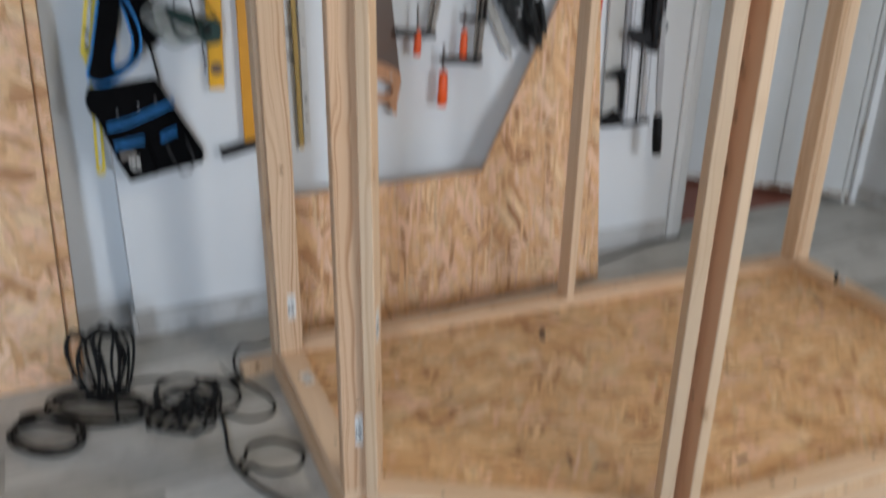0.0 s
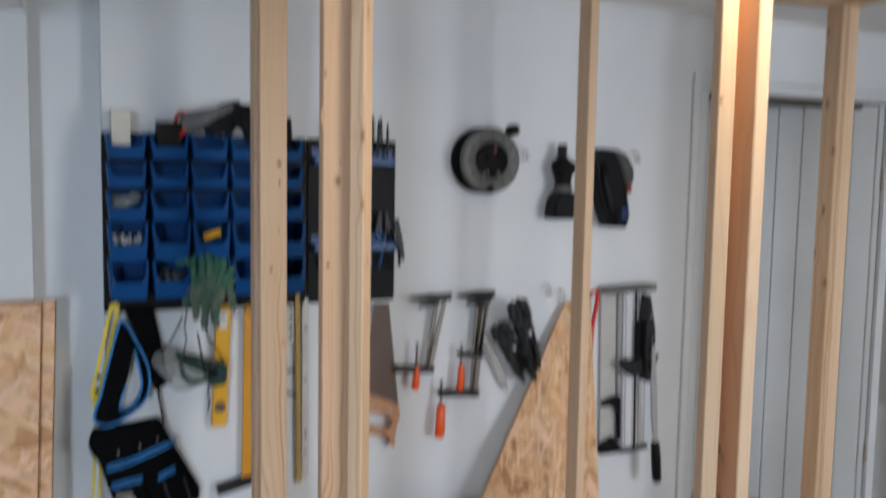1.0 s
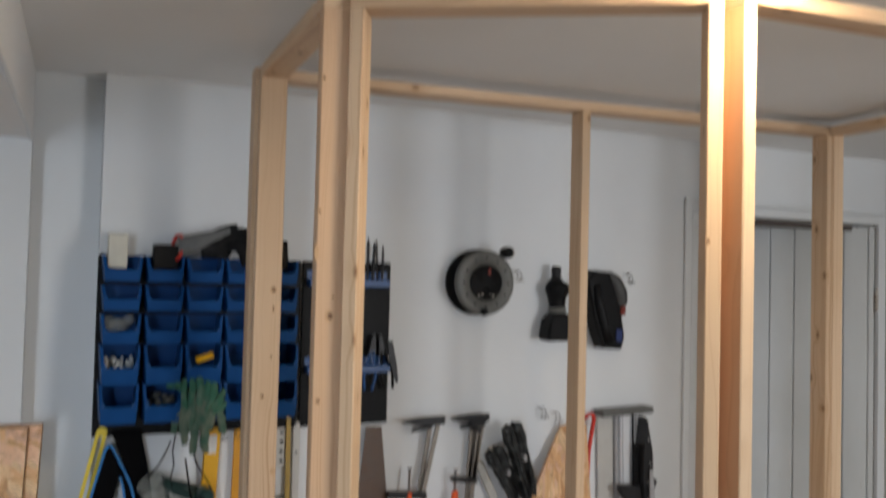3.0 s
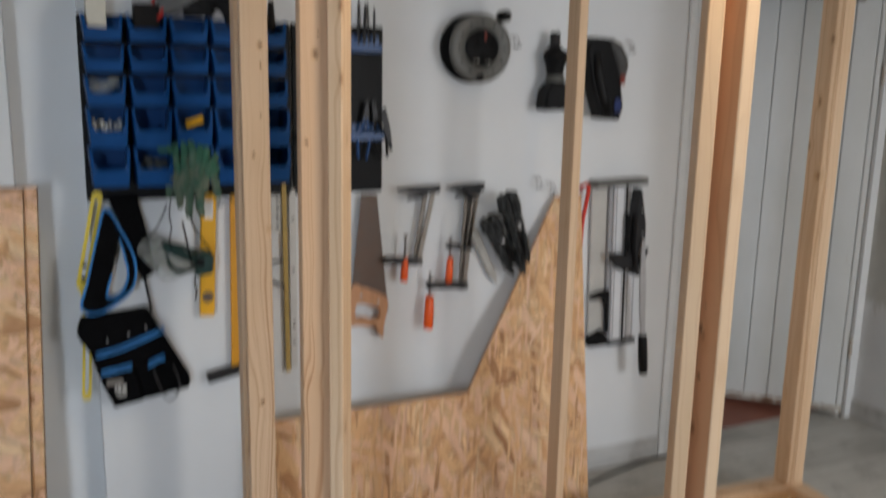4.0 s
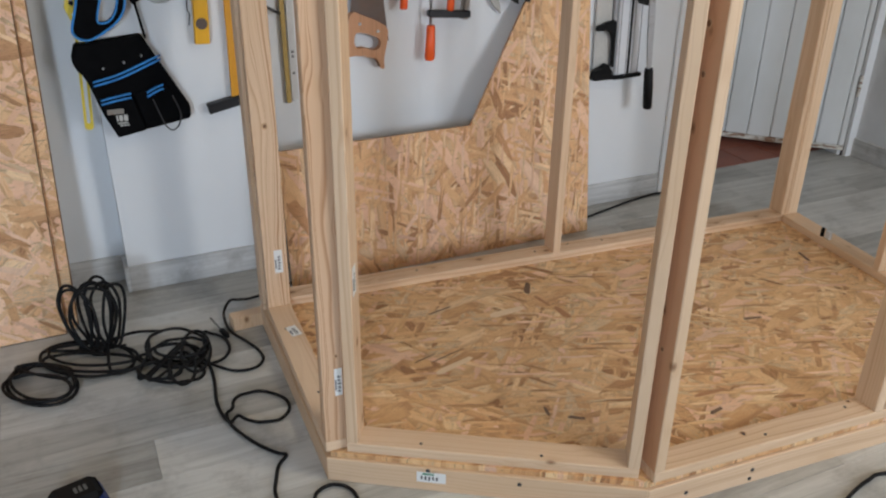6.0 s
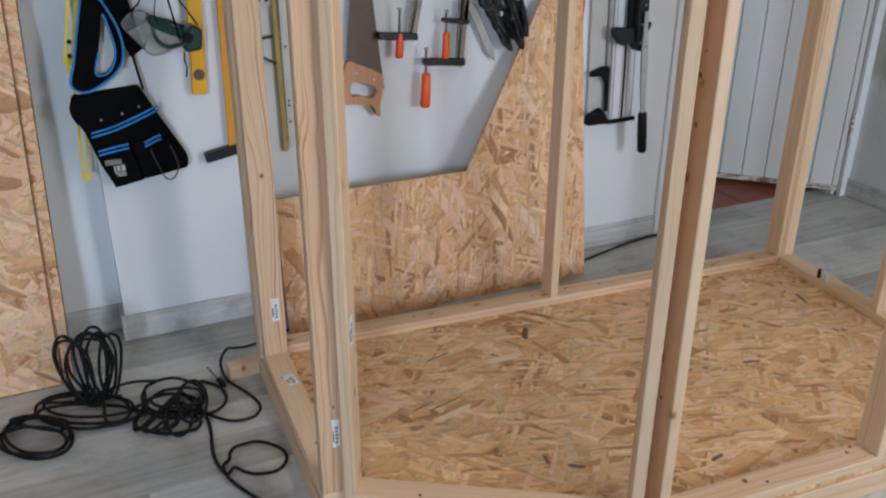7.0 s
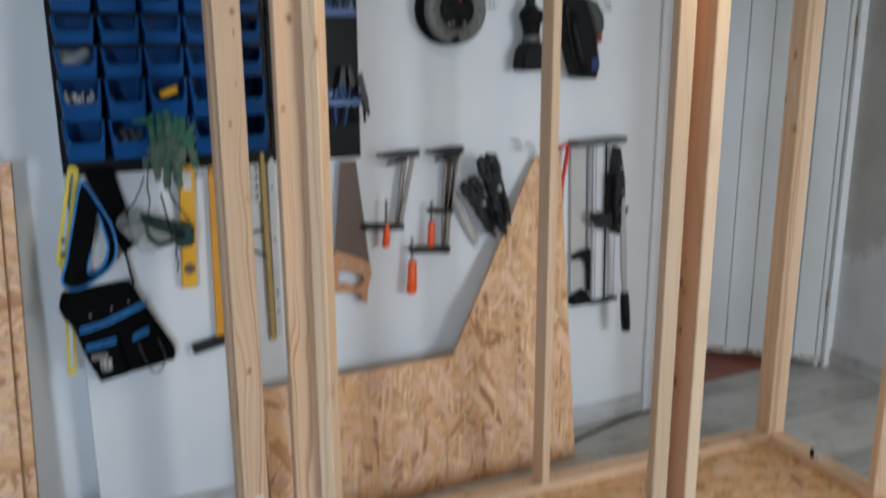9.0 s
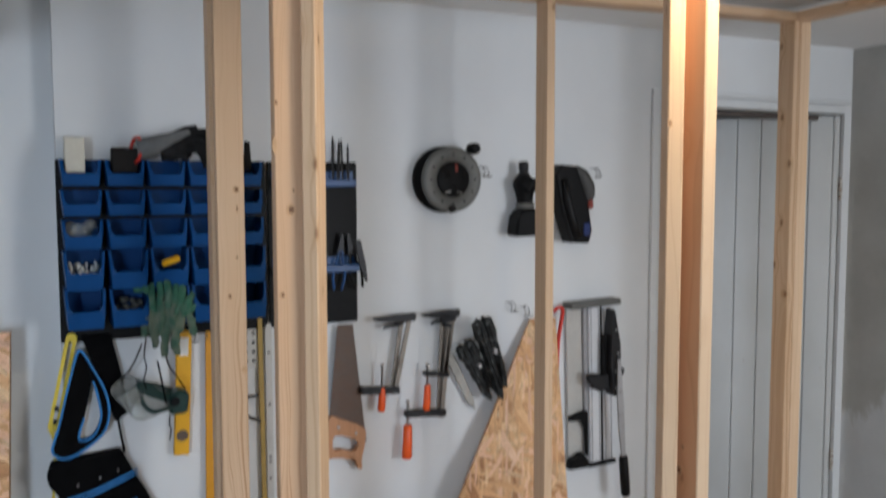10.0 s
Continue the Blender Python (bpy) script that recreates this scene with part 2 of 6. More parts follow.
def steel_material(name, col, rough=0.35, rust=0.0):
    m = Nodes(name, rough, 0.9 if rust < 0.3 else 0.55)
    co = m.coords()
    n = m.noise(co, 22, 5, 0.65).outputs[0]
    brush = m.noise(m.mapping(co, (40, 40, 400)), 1.0, 2).outputs[0]
    c = m.ramp(brush, (0.3, tuple(v * 0.85 for v in col)), (0.7, tuple(min(1, v * 1.1) for v in col)))
    m.color(m.mix(m.ramp(n, (0.62 - rust * 0.4, (0, 0, 0)), (0.8, (1, 1, 1))), c, (0.16, 0.10, 0.075)))
    m.rough(m.math("MULTIPLY_ADD", n, 0.3, rough))
    return m.mat


PINE = pine_material("planed_pine", 1.0, 0.0, 0.7)
PINE_FIGURED = pine_material("strongly_figured_pine", 0.98, 0.06, 3.0, 0.085)
PINE_PINK = pine_material("figured_pine_near_the_heart", 0.95, 0.22, 3.0, 0.085)
PINE_RED = pine_material("pine_heartwood", 1.05, 0.6, 0.9)
OSB_DECK = osb_material("strand_board_deck", -4, 1.15, 1.14, 0.08, 0.85, 0.12, (0.99, 0.972, 0.875), 0.45)
OSB_WALL = osb_material("strand_board_offcut", 70, 1.3, 1.09, 0.1, 1.0, 0.26, (1.015, 0.96, 0.885), 0.55)
OSB_SHEET = osb_material("strand_board_sheet", 8, 1.3, 1.25, 0.08, 0.7, 0.36, (1.0, 0.975, 0.94), 0.6)
# dark brown for sheet chamfers, painting in the shadow line between the sheets
SEAMSHADE = plain("board_seam_shade", (0.20, 0.105, 0.05), 0.8, 0, 0.35, 90, 0.3)
WALL = plaster_material("white_wall_paint", (0.770, 0.788, 0.80))


def patched_wall_material(name):
    """Grey undercoat left bare above, brushed over with white in a ragged band below."""
    m = Nodes(name, 0.8, 0, 0.2)
    co = m.coords()
    sep = m.add("ShaderNodeSeparateXYZ")
    m.put(sep.inputs[0], co)
    ragged = m.noise(m.mapping(co, (5, 5, 2.2)), 1.0, 5, 0.65).outputs[0]
    edge = m.math("ADD", sep.outputs[2], m.math("MULTIPLY_ADD", ragged, 1.1, -0.55))
    wide = m.noise(co, 3.0, 5, 0.65).outputs[0]
    bare = m.ramp(wide, (0.3, (0.43, 0.43, 0.41)), (0.7, (0.54, 0.54, 0.52)))
    white = m.ramp(wide, (0.3, (0.60, 0.615, 0.63)), (0.7, (0.70, 0.715, 0.73)))
    m.color(m.mix(m.ramp(edge, (0.62, (0, 0, 0)), (0.70, (1, 1, 1))), white, bare))
    m.bump(m.noise(co, 170, 3).outputs[0], 0.16, 0.0015)
    return m.mat


PATCHED = patched_wall_material("patchy_grey_and_white_wall_paint")
CEILING = plaster_material("ceiling_paint", (0.88, 0.875, 0.865), 0.015)
FLOOR = laminate_material("grey_oak_laminate")
SKIRT = skirting_material("grey_wood_skirting")
DOORPAINT = plain("worn_white_gloss_paint", (0.74, 0.755, 0.76), 0.42, 0, 0.05, 14)


def chipped_material(name):
    """White gloss worn through to brown wood in ragged patches."""
    m = Nodes(name, 0.55)
    co = m.coords()
    worn = m.noise(m.mapping(co, (14, 30, 60)), 1.0, 5, 0.7).outputs[0]
    grime = m.noise(co, 7, 4, 0.6).outputs[0]
    paint = m.mix(m.ramp(grime, (0.4, (0, 0, 0)), (0.7, (0.6, 0.6, 0.6))), (0.66, 0.65, 0.60), (0.42, 0.36, 0.28))
    m.color(m.mix(m.ramp(worn, (0.5, (0, 0, 0)), (0.56, (1, 1, 1))), paint, (0.22, 0.12, 0.065)))
    m.bump(worn, 0.4, 0.002)
    return m.mat


def door_paint_material(name):
    """Old white gloss, yellowed and rubbed dirty in patches, with small specks."""
    m = Nodes(name, 0.42)
    co = m.coords()
    wide = m.noise(m.mapping(co, (3, 3, 1.2)), 1.0, 4, 0.6).outputs[0]
    speck = m.noise(co, 70, 3, 0.6).outputs[0]
    col = m.ramp(wide, (0.35, (0.69, 0.71, 0.715)), (0.7, (0.59, 0.605, 0.59)))
    m.color(m.mix(m.ramp(speck, (0.70, (0, 0, 0)), (0.75, (0.7, 0.7, 0.7))), col, (0.36, 0.30, 0.24)))
    m.rough(m.math("MULTIPLY_ADD", wide, 0.3, 0.3))
    return m.mat


DOOREDGE = chipped_material("chipped_door_edge")
DOORPLANK = door_paint_material("old_door_paint")
# brown frame wood, made dark enough to paint the shade of the door gaps
DARKGAP = plain("dark_wood_and_gap_shade", (0.09, 0.07, 0.06), 0.7)
TILE = plain("terracotta_tile", (0.235, 0.075, 0.045), 0.5, 0, 0.3, 12, 0.1)
GROUT = plain("grout", (0.2, 0.15, 0.13), 0.8)
BLACK = plain("black_plastic", (0.0045, 0.0045, 0.005), 0.5, 0, 0.3, 40, 0, 0.16)
RUBBER = plain("black_rubber_cable", (0.005, 0.005, 0.0055), 0.5, 0, 0.3, 40, 0, 0.22)
CLOTH = plain("black_canvas", (0.004, 0.004, 0.0045), 0.9, 0, 0.4, 300, 0.4, 0.06)
BLUECLOTH = plain("blue_piping", (0.035, 0.23, 0.58), 0.75, 0, 0.3, 200, 0.3)
BLUE = plain("blue_bin_plastic", (0.0006, 0.052, 0.190), 0.42, 0, 0.14, 25, 0, 0.18)
BLUE_RACK = plain("blue_rack_plastic", (0.003, 0.06, 0.21), 0.4)
YELLOW = plain("yellow_paint", (0.80, 0.41, 0.012), 0.42, 0, 0.12, 30)
AMBER = plain("amber_paint", (0.72, 0.32, 0.018), 0.45, 0, 0.15, 30)
PALEYEL = plain("pale_yellow_plastic", (0.74, 0.56, 0.05), 0.4)
ORANGE = plain("orange_handle", (0.86, 0.105, 0.012), 0.4, 0, 0.1, 30)
RED = plain("red_paint", (0.62, 0.035, 0.02), 0.4)


def glove_material(name, knit_col, coat, low, high):
    """Knitted cotton with worn patches of green latex coating."""
    m = Nodes(name, 0.85, 0, 0.2)
    co = m.coords()
    patch, knit = m.noise(co, 26, 3).outputs[0], m.noise(co, 420, 2).outputs[0]
    col = m.mix(m.ramp(patch, (low, (1, 1, 1)), (high, (0, 0, 0))), knit_col, coat)
    m.color(m.mix(m.math("MULTIPLY", knit, 0.5), col, tuple(0.4 * c for c in coat)))
    m.bump(m.math("MULTIPLY_ADD", patch, 2.0, knit), 0.5, 0.003)
    return m.mat


GREENGLOVE = glove_material("green_coated_glove", (0.15, 0.23, 0.17), (0.05, 0.165, 0.105), 0.44, 0.68)
GLOVEKNIT = glove_material("grey_green_knit", (0.19, 0.215, 0.16), (0.07, 0.15, 0.105), 0.38, 0.6)
GREYGLOVE = plain("grey_knit", (0.15, 0.155, 0.155), 0.9, 0, 0.3, 160, 0.5)
DARKGREEN = plain("dark_green_plastic", (0.006, 0.035, 0.03), 0.35)
CLEAR = clear_material("clear_plastic", (0.86, 0.9, 0.88))
STEEL = steel_material("brushed_steel", (0.52, 0.52, 0.53))
DARKSTEEL = steel_material("dark_steel", (0.09, 0.088, 0.09), 0.4)
RUSTY = steel_material("stained_saw_steel", (0.13, 0.10, 0.085), 0.45, 0.62)
ALU = plain("aluminium", (0.74, 0.75, 0.77), 0.42, 0.12, 0.06, 20)
BEDGREY = plain("grey_bed_paint", (0.50, 0.49, 0.46), 0.5)
DULLSTEEL = plain("dull_grey_steel", (0.40, 0.39, 0.36), 0.5, 0.2, 0.3, 50)
RAILGREY = plain("grey_rail", (0.34, 0.34, 0.35), 0.45)
CASTIRON = plain("black_cast_iron", (0.02, 0.02, 0.022), 0.45, 0.4)
HANDLEWOOD = pine_material("varnished_handle_wood", 0.8, 0.62)
GREYPLASTIC = plain("grey_plastic", (0.125, 0.125, 0.115), 0.5)
OCHRE = plain("ochre_rule_wood", (0.45, 0.31, 0.09), 0.6, 0, 0.2, 60)
WORNBAR = steel_material("worn_clamp_bar", (0.30, 0.27, 0.24), 0.45, 0.2)
LIGHTPLASTIC = plain("pale_plastic", (0.62, 0.62, 0.60), 0.45)
CREAM = plain("cream_cardboard", (0.64, 0.61, 0.52), 0.7)
DARKCARD = plain("dark_card_box", (0.016, 0.014, 0.013), 0.7, 0, 0.2, 60, 0, 0.2)
PAPER = plain("white_paper", (0.78, 0.78, 0.76), 0.6, 0, 0.03)
INK = plain("grey_ink", (0.12, 0.12, 0.12), 0.6)
GREENINK = plain("green_ink", (0.03, 0.22, 0.12), 0.6)
PRYRED = plain("dull_red_plastic", (0.24, 0.04, 0.028), 0.5)
DARKPLASTIC = plain("dark_grey_plastic", (0.05, 0.05, 0.049), 0.55)
DARKCHIP = plain("dark_bark_strand", (0.17, 0.10, 0.06), 0.7, 0, 0.3, 120)
REDCHIP = plain("reddish_strand", (0.46, 0.22, 0.10), 0.7, 0, 0.2, 120)
PALECHIP = plain("pale_strand", (0.80, 0.60, 0.38), 0.7, 0, 0.12, 120)
KNOTRING = plain("reddish_knot_ring", (0.58, 0.36, 0.20), 0.6, 0, 0.25, 150)
KNOTCORE = plain("dark_knot", (0.20, 0.095, 0.045), 0.6, 0, 0.4, 150)
WORNCLOTH = plain("worn_black_grey_cloth", (0.017, 0.017, 0.018), 0.9, 0, 0.9, 90, 0.5, 0.15)


def spotted_enamel_material(name):
    """Black enamel with small ragged grey spots."""
    m = Nodes(name, 0.45, 0, 0.3)
    co = m.coords()
    spot = m.noise(co, 55, 4, 0.65).outputs[0]
    m.color(m.ramp(spot, (0.5, (0.008, 0.009, 0.009)), (0.62, (0.05, 0.055, 0.055)), (0.72, (0.24, 0.25, 0.25))))
    m.bump(spot, 0.5, 0.003)
    return m.mat


SPOTENAMEL = spotted_enamel_material("spotted_black_enamel")
NAVY = plain("navy_plastic", (0.012, 0.03, 0.14), 0.4)
LAMPGLOW = glow_material("lit_diffuser", (1.0, 0.85, 0.61), 125.0)
LAMPBODY = plain("white_lamp_body", (0.78, 0.78, 0.76), 0.4)

# ---- building helpers ----


def box(bm, lo, hi, mat=0, bevel=0.0):
    got = bmesh.ops.create_cube(bm, size=1.0)["verts"]
    for v in got:
        v.co = Vector([l + (c + 0.5) * (h - l) for c, l, h in zip(v.co, lo, hi)])
    faces = list({f for v in got for f in v.link_faces})
    for f in faces:
        f.material_index = mat
    if bevel:
        edges = list({e for v in got for e in v.link_edges})
        made = bmesh.ops.bevel(bm, geom=edges, offset=bevel, segments=1, affect="EDGES", material=-1)
        for f in made["faces"]:
            f.material_index = mat
    return got


def prism(bm, outline, lo, hi, axis="y", mat=0, bevel=0.0):
    """A flat outline drawn out along an axis. Outline pairs: (x, z) for y, (x, y) for z, (y, z) for x."""

    def at(p, d):
        return {"y": (p[0], d, p[1]), "z": (p[0], p[1], d), "x": (d, p[0], p[1])}[axis]

    a, b = [bm.verts.new(at(p, lo)) for p in outline], [bm.verts.new(at(p, hi)) for p in outline]
    faces = [bm.faces.new(a), bm.faces.new(b[::-1])]
    n = len(outline)
    faces += [bm.faces.new((a[i], b[i], b[(i + 1) % n], a[(i + 1) % n])) for i in range(n)]
    for f in faces:
        f.material_index = mat
    if bevel:
        edges = list({e for f in faces for e in f.edges})
        made = bmesh.ops.bevel(bm, geom=edges, offset=bevel, segments=1, affect="EDGES")
        for f in made["faces"]:
            f.material_index = mat
    return faces


def smooth_path(points, per=8, closed=False):
    """Catmull-Rom through the points."""
    pts = [Vector(p) for p in points]
    if closed:
        ring = [pts[-1], *pts, pts[0], pts[1]]
    else:
        ring = [2 * pts[0] - pts[1], *pts, 2 * pts[-1] - pts[-2]]
    out = []
    for p0, p1, p2, p3 in zip(ring, ring[1:], ring[2:], ring[3:]):
        for k in range(per):
            t = k / per
            out.append(0.5 * (2 * p1 + (p2 - p0) * t + (2 * p0 - 5 * p1 + 4 * p2 - p3) * t * t + (3 * p1 - p0 - 3 * p2 + p3) * t ** 3))
    if not closed:
        out.append(pts[-1])
    return out


def tube(bm, points, radius, sides=8, closed=False, mat=0, flat=1.0, up=(0, 0, 1)):
    """A round (or flattened) rod along the points; radius a number or one for each point."""
    pts = [Vector(p) for p in points]
    n = len(pts)
    rad = radius if isinstance(radius, (list, tuple)) else [radius] * n
    rings, side = [], None
    for i, p in enumerate(pts):
        a, b = pts[(i - 1) % n] if closed or i else p, pts[(i + 1) % n] if closed or i < n - 1 else p
        way = (b - a).normalized()
        if side is None:
            ref = Vector(up)
            side = way.cross(ref)
            if side.length < 0.05:
                side = way.cross(Vector((1, 0, 0)))
        side = (side - way * side.dot(way)).normalized()
        top = way.cross(side)
        rings.append([bm.verts.new(p + rad[i] * (math.cos(t) * side + flat * math.sin(t) * top)) for t in (2 * math.pi * k / sides for k in range(sides))])
    for i in range(n if closed else n - 1):
        a, b = rings[i], rings[(i + 1) % n]
        for k in range(sides):
            f = bm.faces.new((a[k], b[k], b[(k + 1) % sides], a[(k + 1) % sides]))
            f.smooth, f.material_index = True, mat
    if not closed:
        for r in (rings[0][::-1], rings[-1]):
            bm.faces.new(r).material_index = mat


def lathe(bm, profile, centre, axis="y", sides=40, mat=0):
    """A turned body: profile pairs (radius, along) about an axis through centre."""
    rings = []
    for r, d in profile:
        ring = []
        for k in range(sides):
            t = 2 * math.pi * k / sides
            c, s = r * math.cos(t), r * math.sin(t)
            p = {"y": (c, d, s), "z": (c, s, d), "x": (d, c, s)}[axis]
            ring.append(bm.verts.new(Vector(p) + Vector(centre)))
        rings.append(ring)
    for a, b in zip(rings, rings[1:]):
        for k in range(sides):
            f = bm.faces.new((a[k], a[(k + 1) % sides], b[(k + 1) % sides], b[k]))
            f.smooth, f.material_index = True, mat
    bm.faces.new(rings[0]).material_index = mat
    bm.faces.new(rings[-1][::-1]).material_index = mat


def blob(bm, centre, size, mat=0, seg=12):
    got = bmesh.ops.create_uvsphere(bm, u_segments=seg, v_segments=seg // 2 + 2, radius=1.0)["verts"]
    for v in got:
        v.co = Vector(centre) + Vector([c * s for c, s in zip(v.co, size)])
        for f in v.link_faces:
            f.smooth, f.material_index = True, mat


def mesh_of(name, bm, *mats):
    bmesh.ops.recalc_face_normals(bm, faces=bm.faces)
    me = bpy.data.meshes.new(name)
    bm.to_mesh(me)
    bm.free()
    for m in mats:
        me.materials.append(m)
    return me


def part(name, bm, mats, parent=None, label="", m=None):
    """One mesh object from a bmesh, under a thing or a part."""
    mats = mats if isinstance(mats, (list, tuple)) else (mats,)
    ob = new(name, mesh_of(name, bm, *mats))
    if parent:
        ob.parent = parent
    if m is not None:
        ob.matrix_basis = m
    return tagged(ob, label)


def thing(name, label, category, group="", kind="", at=(0, 0, 0)):
    """An Empty at a thing's base, to which its parts are parented."""
    ob = new(name)
    ob.empty_display_size = 0.05
    ob.location = at
    return tagged(ob, label, category, group, kind)


def structure(name, bm, mats, label, category):
    return tagged(part(name, bm, mats), label, category, kind="structure")


def melt(ob, voxel=0.004, rounds=4):
    """Joins the pieces of a soft or moulded body into one rounded skin."""
    r = ob.modifiers.new("skin", "REMESH")
    r.mode, r.voxel_size, r.use_smooth_shade = "VOXEL", voxel, True
    s = ob.modifiers.new("soften", "SMOOTH")
    s.factor, s.iterations = 0.5, rounds
    return ob

# ---- the room ----
CEIL = 2.258

bm = bmesh.new()
prism(bm, [(0, 0), (2.20, 0), (2.20, 2.0), (3.295, 2.0), (3.295, 0), (3.34, 0), (3.34, CEIL), (0, CEIL)], 0.0, 0.10)
structure("wall_north", bm, WALL, "white painted wall with tools hung on it", "wall")
bm = bmesh.new()
box(bm, (-0.6, 0.10, 0), (2.20, 0.2, CEIL))
structure("wall_recess", bm, WALL, "set-back strip of white painted wall", "wall")
bm = bmesh.new()
box(bm, (-1.95, -0.02, 0), (-0.19, 0.099, 2.04))
structure("wall_pier", bm, WALL, "white painted wall pier beside the recess", "wall")
bm = bmesh.new()
prism(bm, [(-1.95, -4.7), (-0.30, -4.7), (-0.191, 0.099), (-1.95, 0.099)], 2.04, CEIL, "z", bevel=0.003)
structure("bulkhead", bm, CEILING, "white boxed-in bulkhead under the ceiling", "bulkhead")
bm = bmesh.new()
prism(bm, [(-0.306, -4.7), (-0.297, -4.7), (-0.189, -0.021), (-0.198, -0.021)], 2.034, 2.043, "z", bevel=0.002)
structure("trim", bm, DOORPAINT, "bright white corner bead along the bulkhead", "trim")


def holed_wall(name, lo, hi, place, thick, holes, z0, z1, label):
    """A wall along x with window openings of one height."""
    b = bmesh.new()
    box(b, (lo, place, 0), (hi, place + thick, z0)), box(b, (lo, place, z1), (hi, place + thick, CEIL))
    ends = [lo, *[x for hole in holes for x in hole], hi]
    for a, c in zip(ends[::2], ends[1::2]):
        box(b, (a, place, z0), (c, place + thick, z1))
    return structure(name, b, WALL, label, "wall")


bm = bmesh.new()
box(bm, (-2.1, -4.7, 0), (-1.95, 0.2, CEIL))
structure("wall_west", bm, WALL, "plain white painted side wall", "wall")
bm = bmesh.new()
box(bm, (3.34, -4.7, 0), (3.48, 0.1, CEIL))
structure("wall_east", bm, PATCHED, "side wall with patchy grey and white paint beside the door", "wall")
holed_wall("wall_south", -2.1, 3.48, -4.9, 0.2, [(-1.66, -1.14), (1.96, 3.24)], 0.8, 2.06, "white painted end wall with two windows")


def window(name, a0, a1, place, z0=0.8, z1=2.06):
    w = thing(name, "white framed window with daylight behind it", "window", kind="structure")
    for lo, hi in ((a0, a0 + 0.06), (a1 - 0.06, a1), ((a0 + a1) / 2 - 0.035, (a0 + a1) / 2 + 0.035)):
        b = bmesh.new()
        box(b, (lo, place, z0), (hi, place + 0.05, z1), bevel=0.004)
        part("window_frame", b, DOORPAINT, w)
    return w


window("window_1", 1.96, 3.24, -4.82)
window("window_2", -1.66, -1.14, -4.82)

bm = bmesh.new()
box(bm, (-2.1, -4.9, CEIL), (3.5, 1.9, CEIL + 0.12))
structure("ceiling", bm, CEILING, "off-white painted plaster ceiling", "ceiling")
floor = bmesh.new()
box(floor, (-2.1, -4.9, -0.14), (3.5, 0.12, -0.011))
floor = structure("floor", floor, GROUT, "grey oak laminate floor in long planks", "floor")

# the lobby behind the door
bm = bmesh.new()
box(bm, (2.0, 0.12, -0.14), (3.6, 1.9, -0.009))
hall = structure("hall_floor", bm, GROUT, "terracotta tiled floor behind the door", "floor")
bm = bmesh.new()
box(bm, (1.9, 1.8, 0), (3.6, 1.9, CEIL)), box(bm, (1.9, 0.2, 0), (2.0, 1.8, CEIL)), box(bm, (3.5, 0.1, 0), (3.6, 1.8, CEIL))
structure("hall_wall", bm, WALL, "painted walls of the lobby behind the door", "wall")


def skirting(name, lo, hi, m=None):
    b = bmesh.new()
    box(b, lo, hi, bevel=0.003)
    return structure(name, b, SKIRT, "grey wood-grain skirting board", "skirting board")


skirting("baseboard", (0.0, -0.013, 0), (2.165, 0.0, 0.092))
skirting("baseboard", (-0.6, 0.087, 0), (-0.0, 0.1, 0.092))
skirting("baseboard", (-0.013, -0.013, 0), (0.0, 0.087, 0.092))
skirting("baseboard", (3.327, -4.7, 0), (3.34, -0.0, 0.092))
skirting("baseboard", (-1.95, -0.033, 0), (-0.19, -0.02, 0.092))

# door frame and the door that stands ajar
frame_1 = thing("door_frame", "old white painted door frame", "door frame", kind="structure")
for name, lo, hi, mat in (
    ("jamb", (2.202, -0.012, 0), (2.245, 0.11, 1.96), DOORPAINT),
    ("jamb", (3.272, 0.03, 0), (3.293, 0.11, 1.96), DOORPAINT),
    # this stop and the two below also draw the dark gaps round the door
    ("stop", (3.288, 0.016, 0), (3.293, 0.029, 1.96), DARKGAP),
    ("head", (2.202, -0.008, 1.962), (3.293, 0.11, 1.998), DOORPAINT),
    ("trim", (2.168, -0.016, 0), (2.2, -0.001, 2.018), DOORPAINT),
    ("trim", (2.168, -0.014, 2.004), (3.325, -0.001, 2.022), DOORPAINT),
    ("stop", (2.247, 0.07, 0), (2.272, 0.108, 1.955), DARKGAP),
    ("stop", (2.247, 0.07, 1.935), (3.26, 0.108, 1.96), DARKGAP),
):
    bm = bmesh.new()
    box(bm, lo, hi, bevel=0.003)
    part(name, bm, mat, frame_1)

door_1 = thing("door_1", "white painted plank door standing ajar, chipped along its foot", "door", kind="structure")
door_1.matrix_basis = pose(3.285, 0.015, 0, 0, 0, 180 - 45)
edges = [0.0, 0.028, 0.130, 0.235, 0.340, 0.446, 0.552, 0.658, 0.764, 0.87]
for a, b in zip(edges, edges[1:]):
    bm = bmesh.new()
    box(bm, (a + 0.001, -0.016, 0.055), (b - 0.001, 0.016, 1.955), bevel=0.0045)
    part("plank", bm, DOORPLANK, door_1)
bm = bmesh.new()
box(bm, (0, -0.012, 0.028), (0.87, 0.012, 0.054), bevel=0.003)
part("foot_rail", bm, DOOREDGE, door_1, "chipped bare wood at the foot")
for z in (0.25, 1.0, 1.72):
    bm = bmesh.new()
    box(bm, (0.0, -0.045, z), (0.80, -0.017, z + 0.1), bevel=0.004)
    part("ledge", bm, DOORPAINT, door_1)
for z in (0.35, 1.62):
    bm = bmesh.new()
    lathe(bm, [(0.006, z - 0.05), (0.008, z - 0.045), (0.008, z + 0.045), (0.006, z + 0.05)], (-0.008, 0.02, 0), "z", 10)
    part("hinge", bm, DOOREDGE, door_1, "rusty painted hinge")

# ---- the stud frame on its decked platform ----
SW, SD = 0.028, 0.070
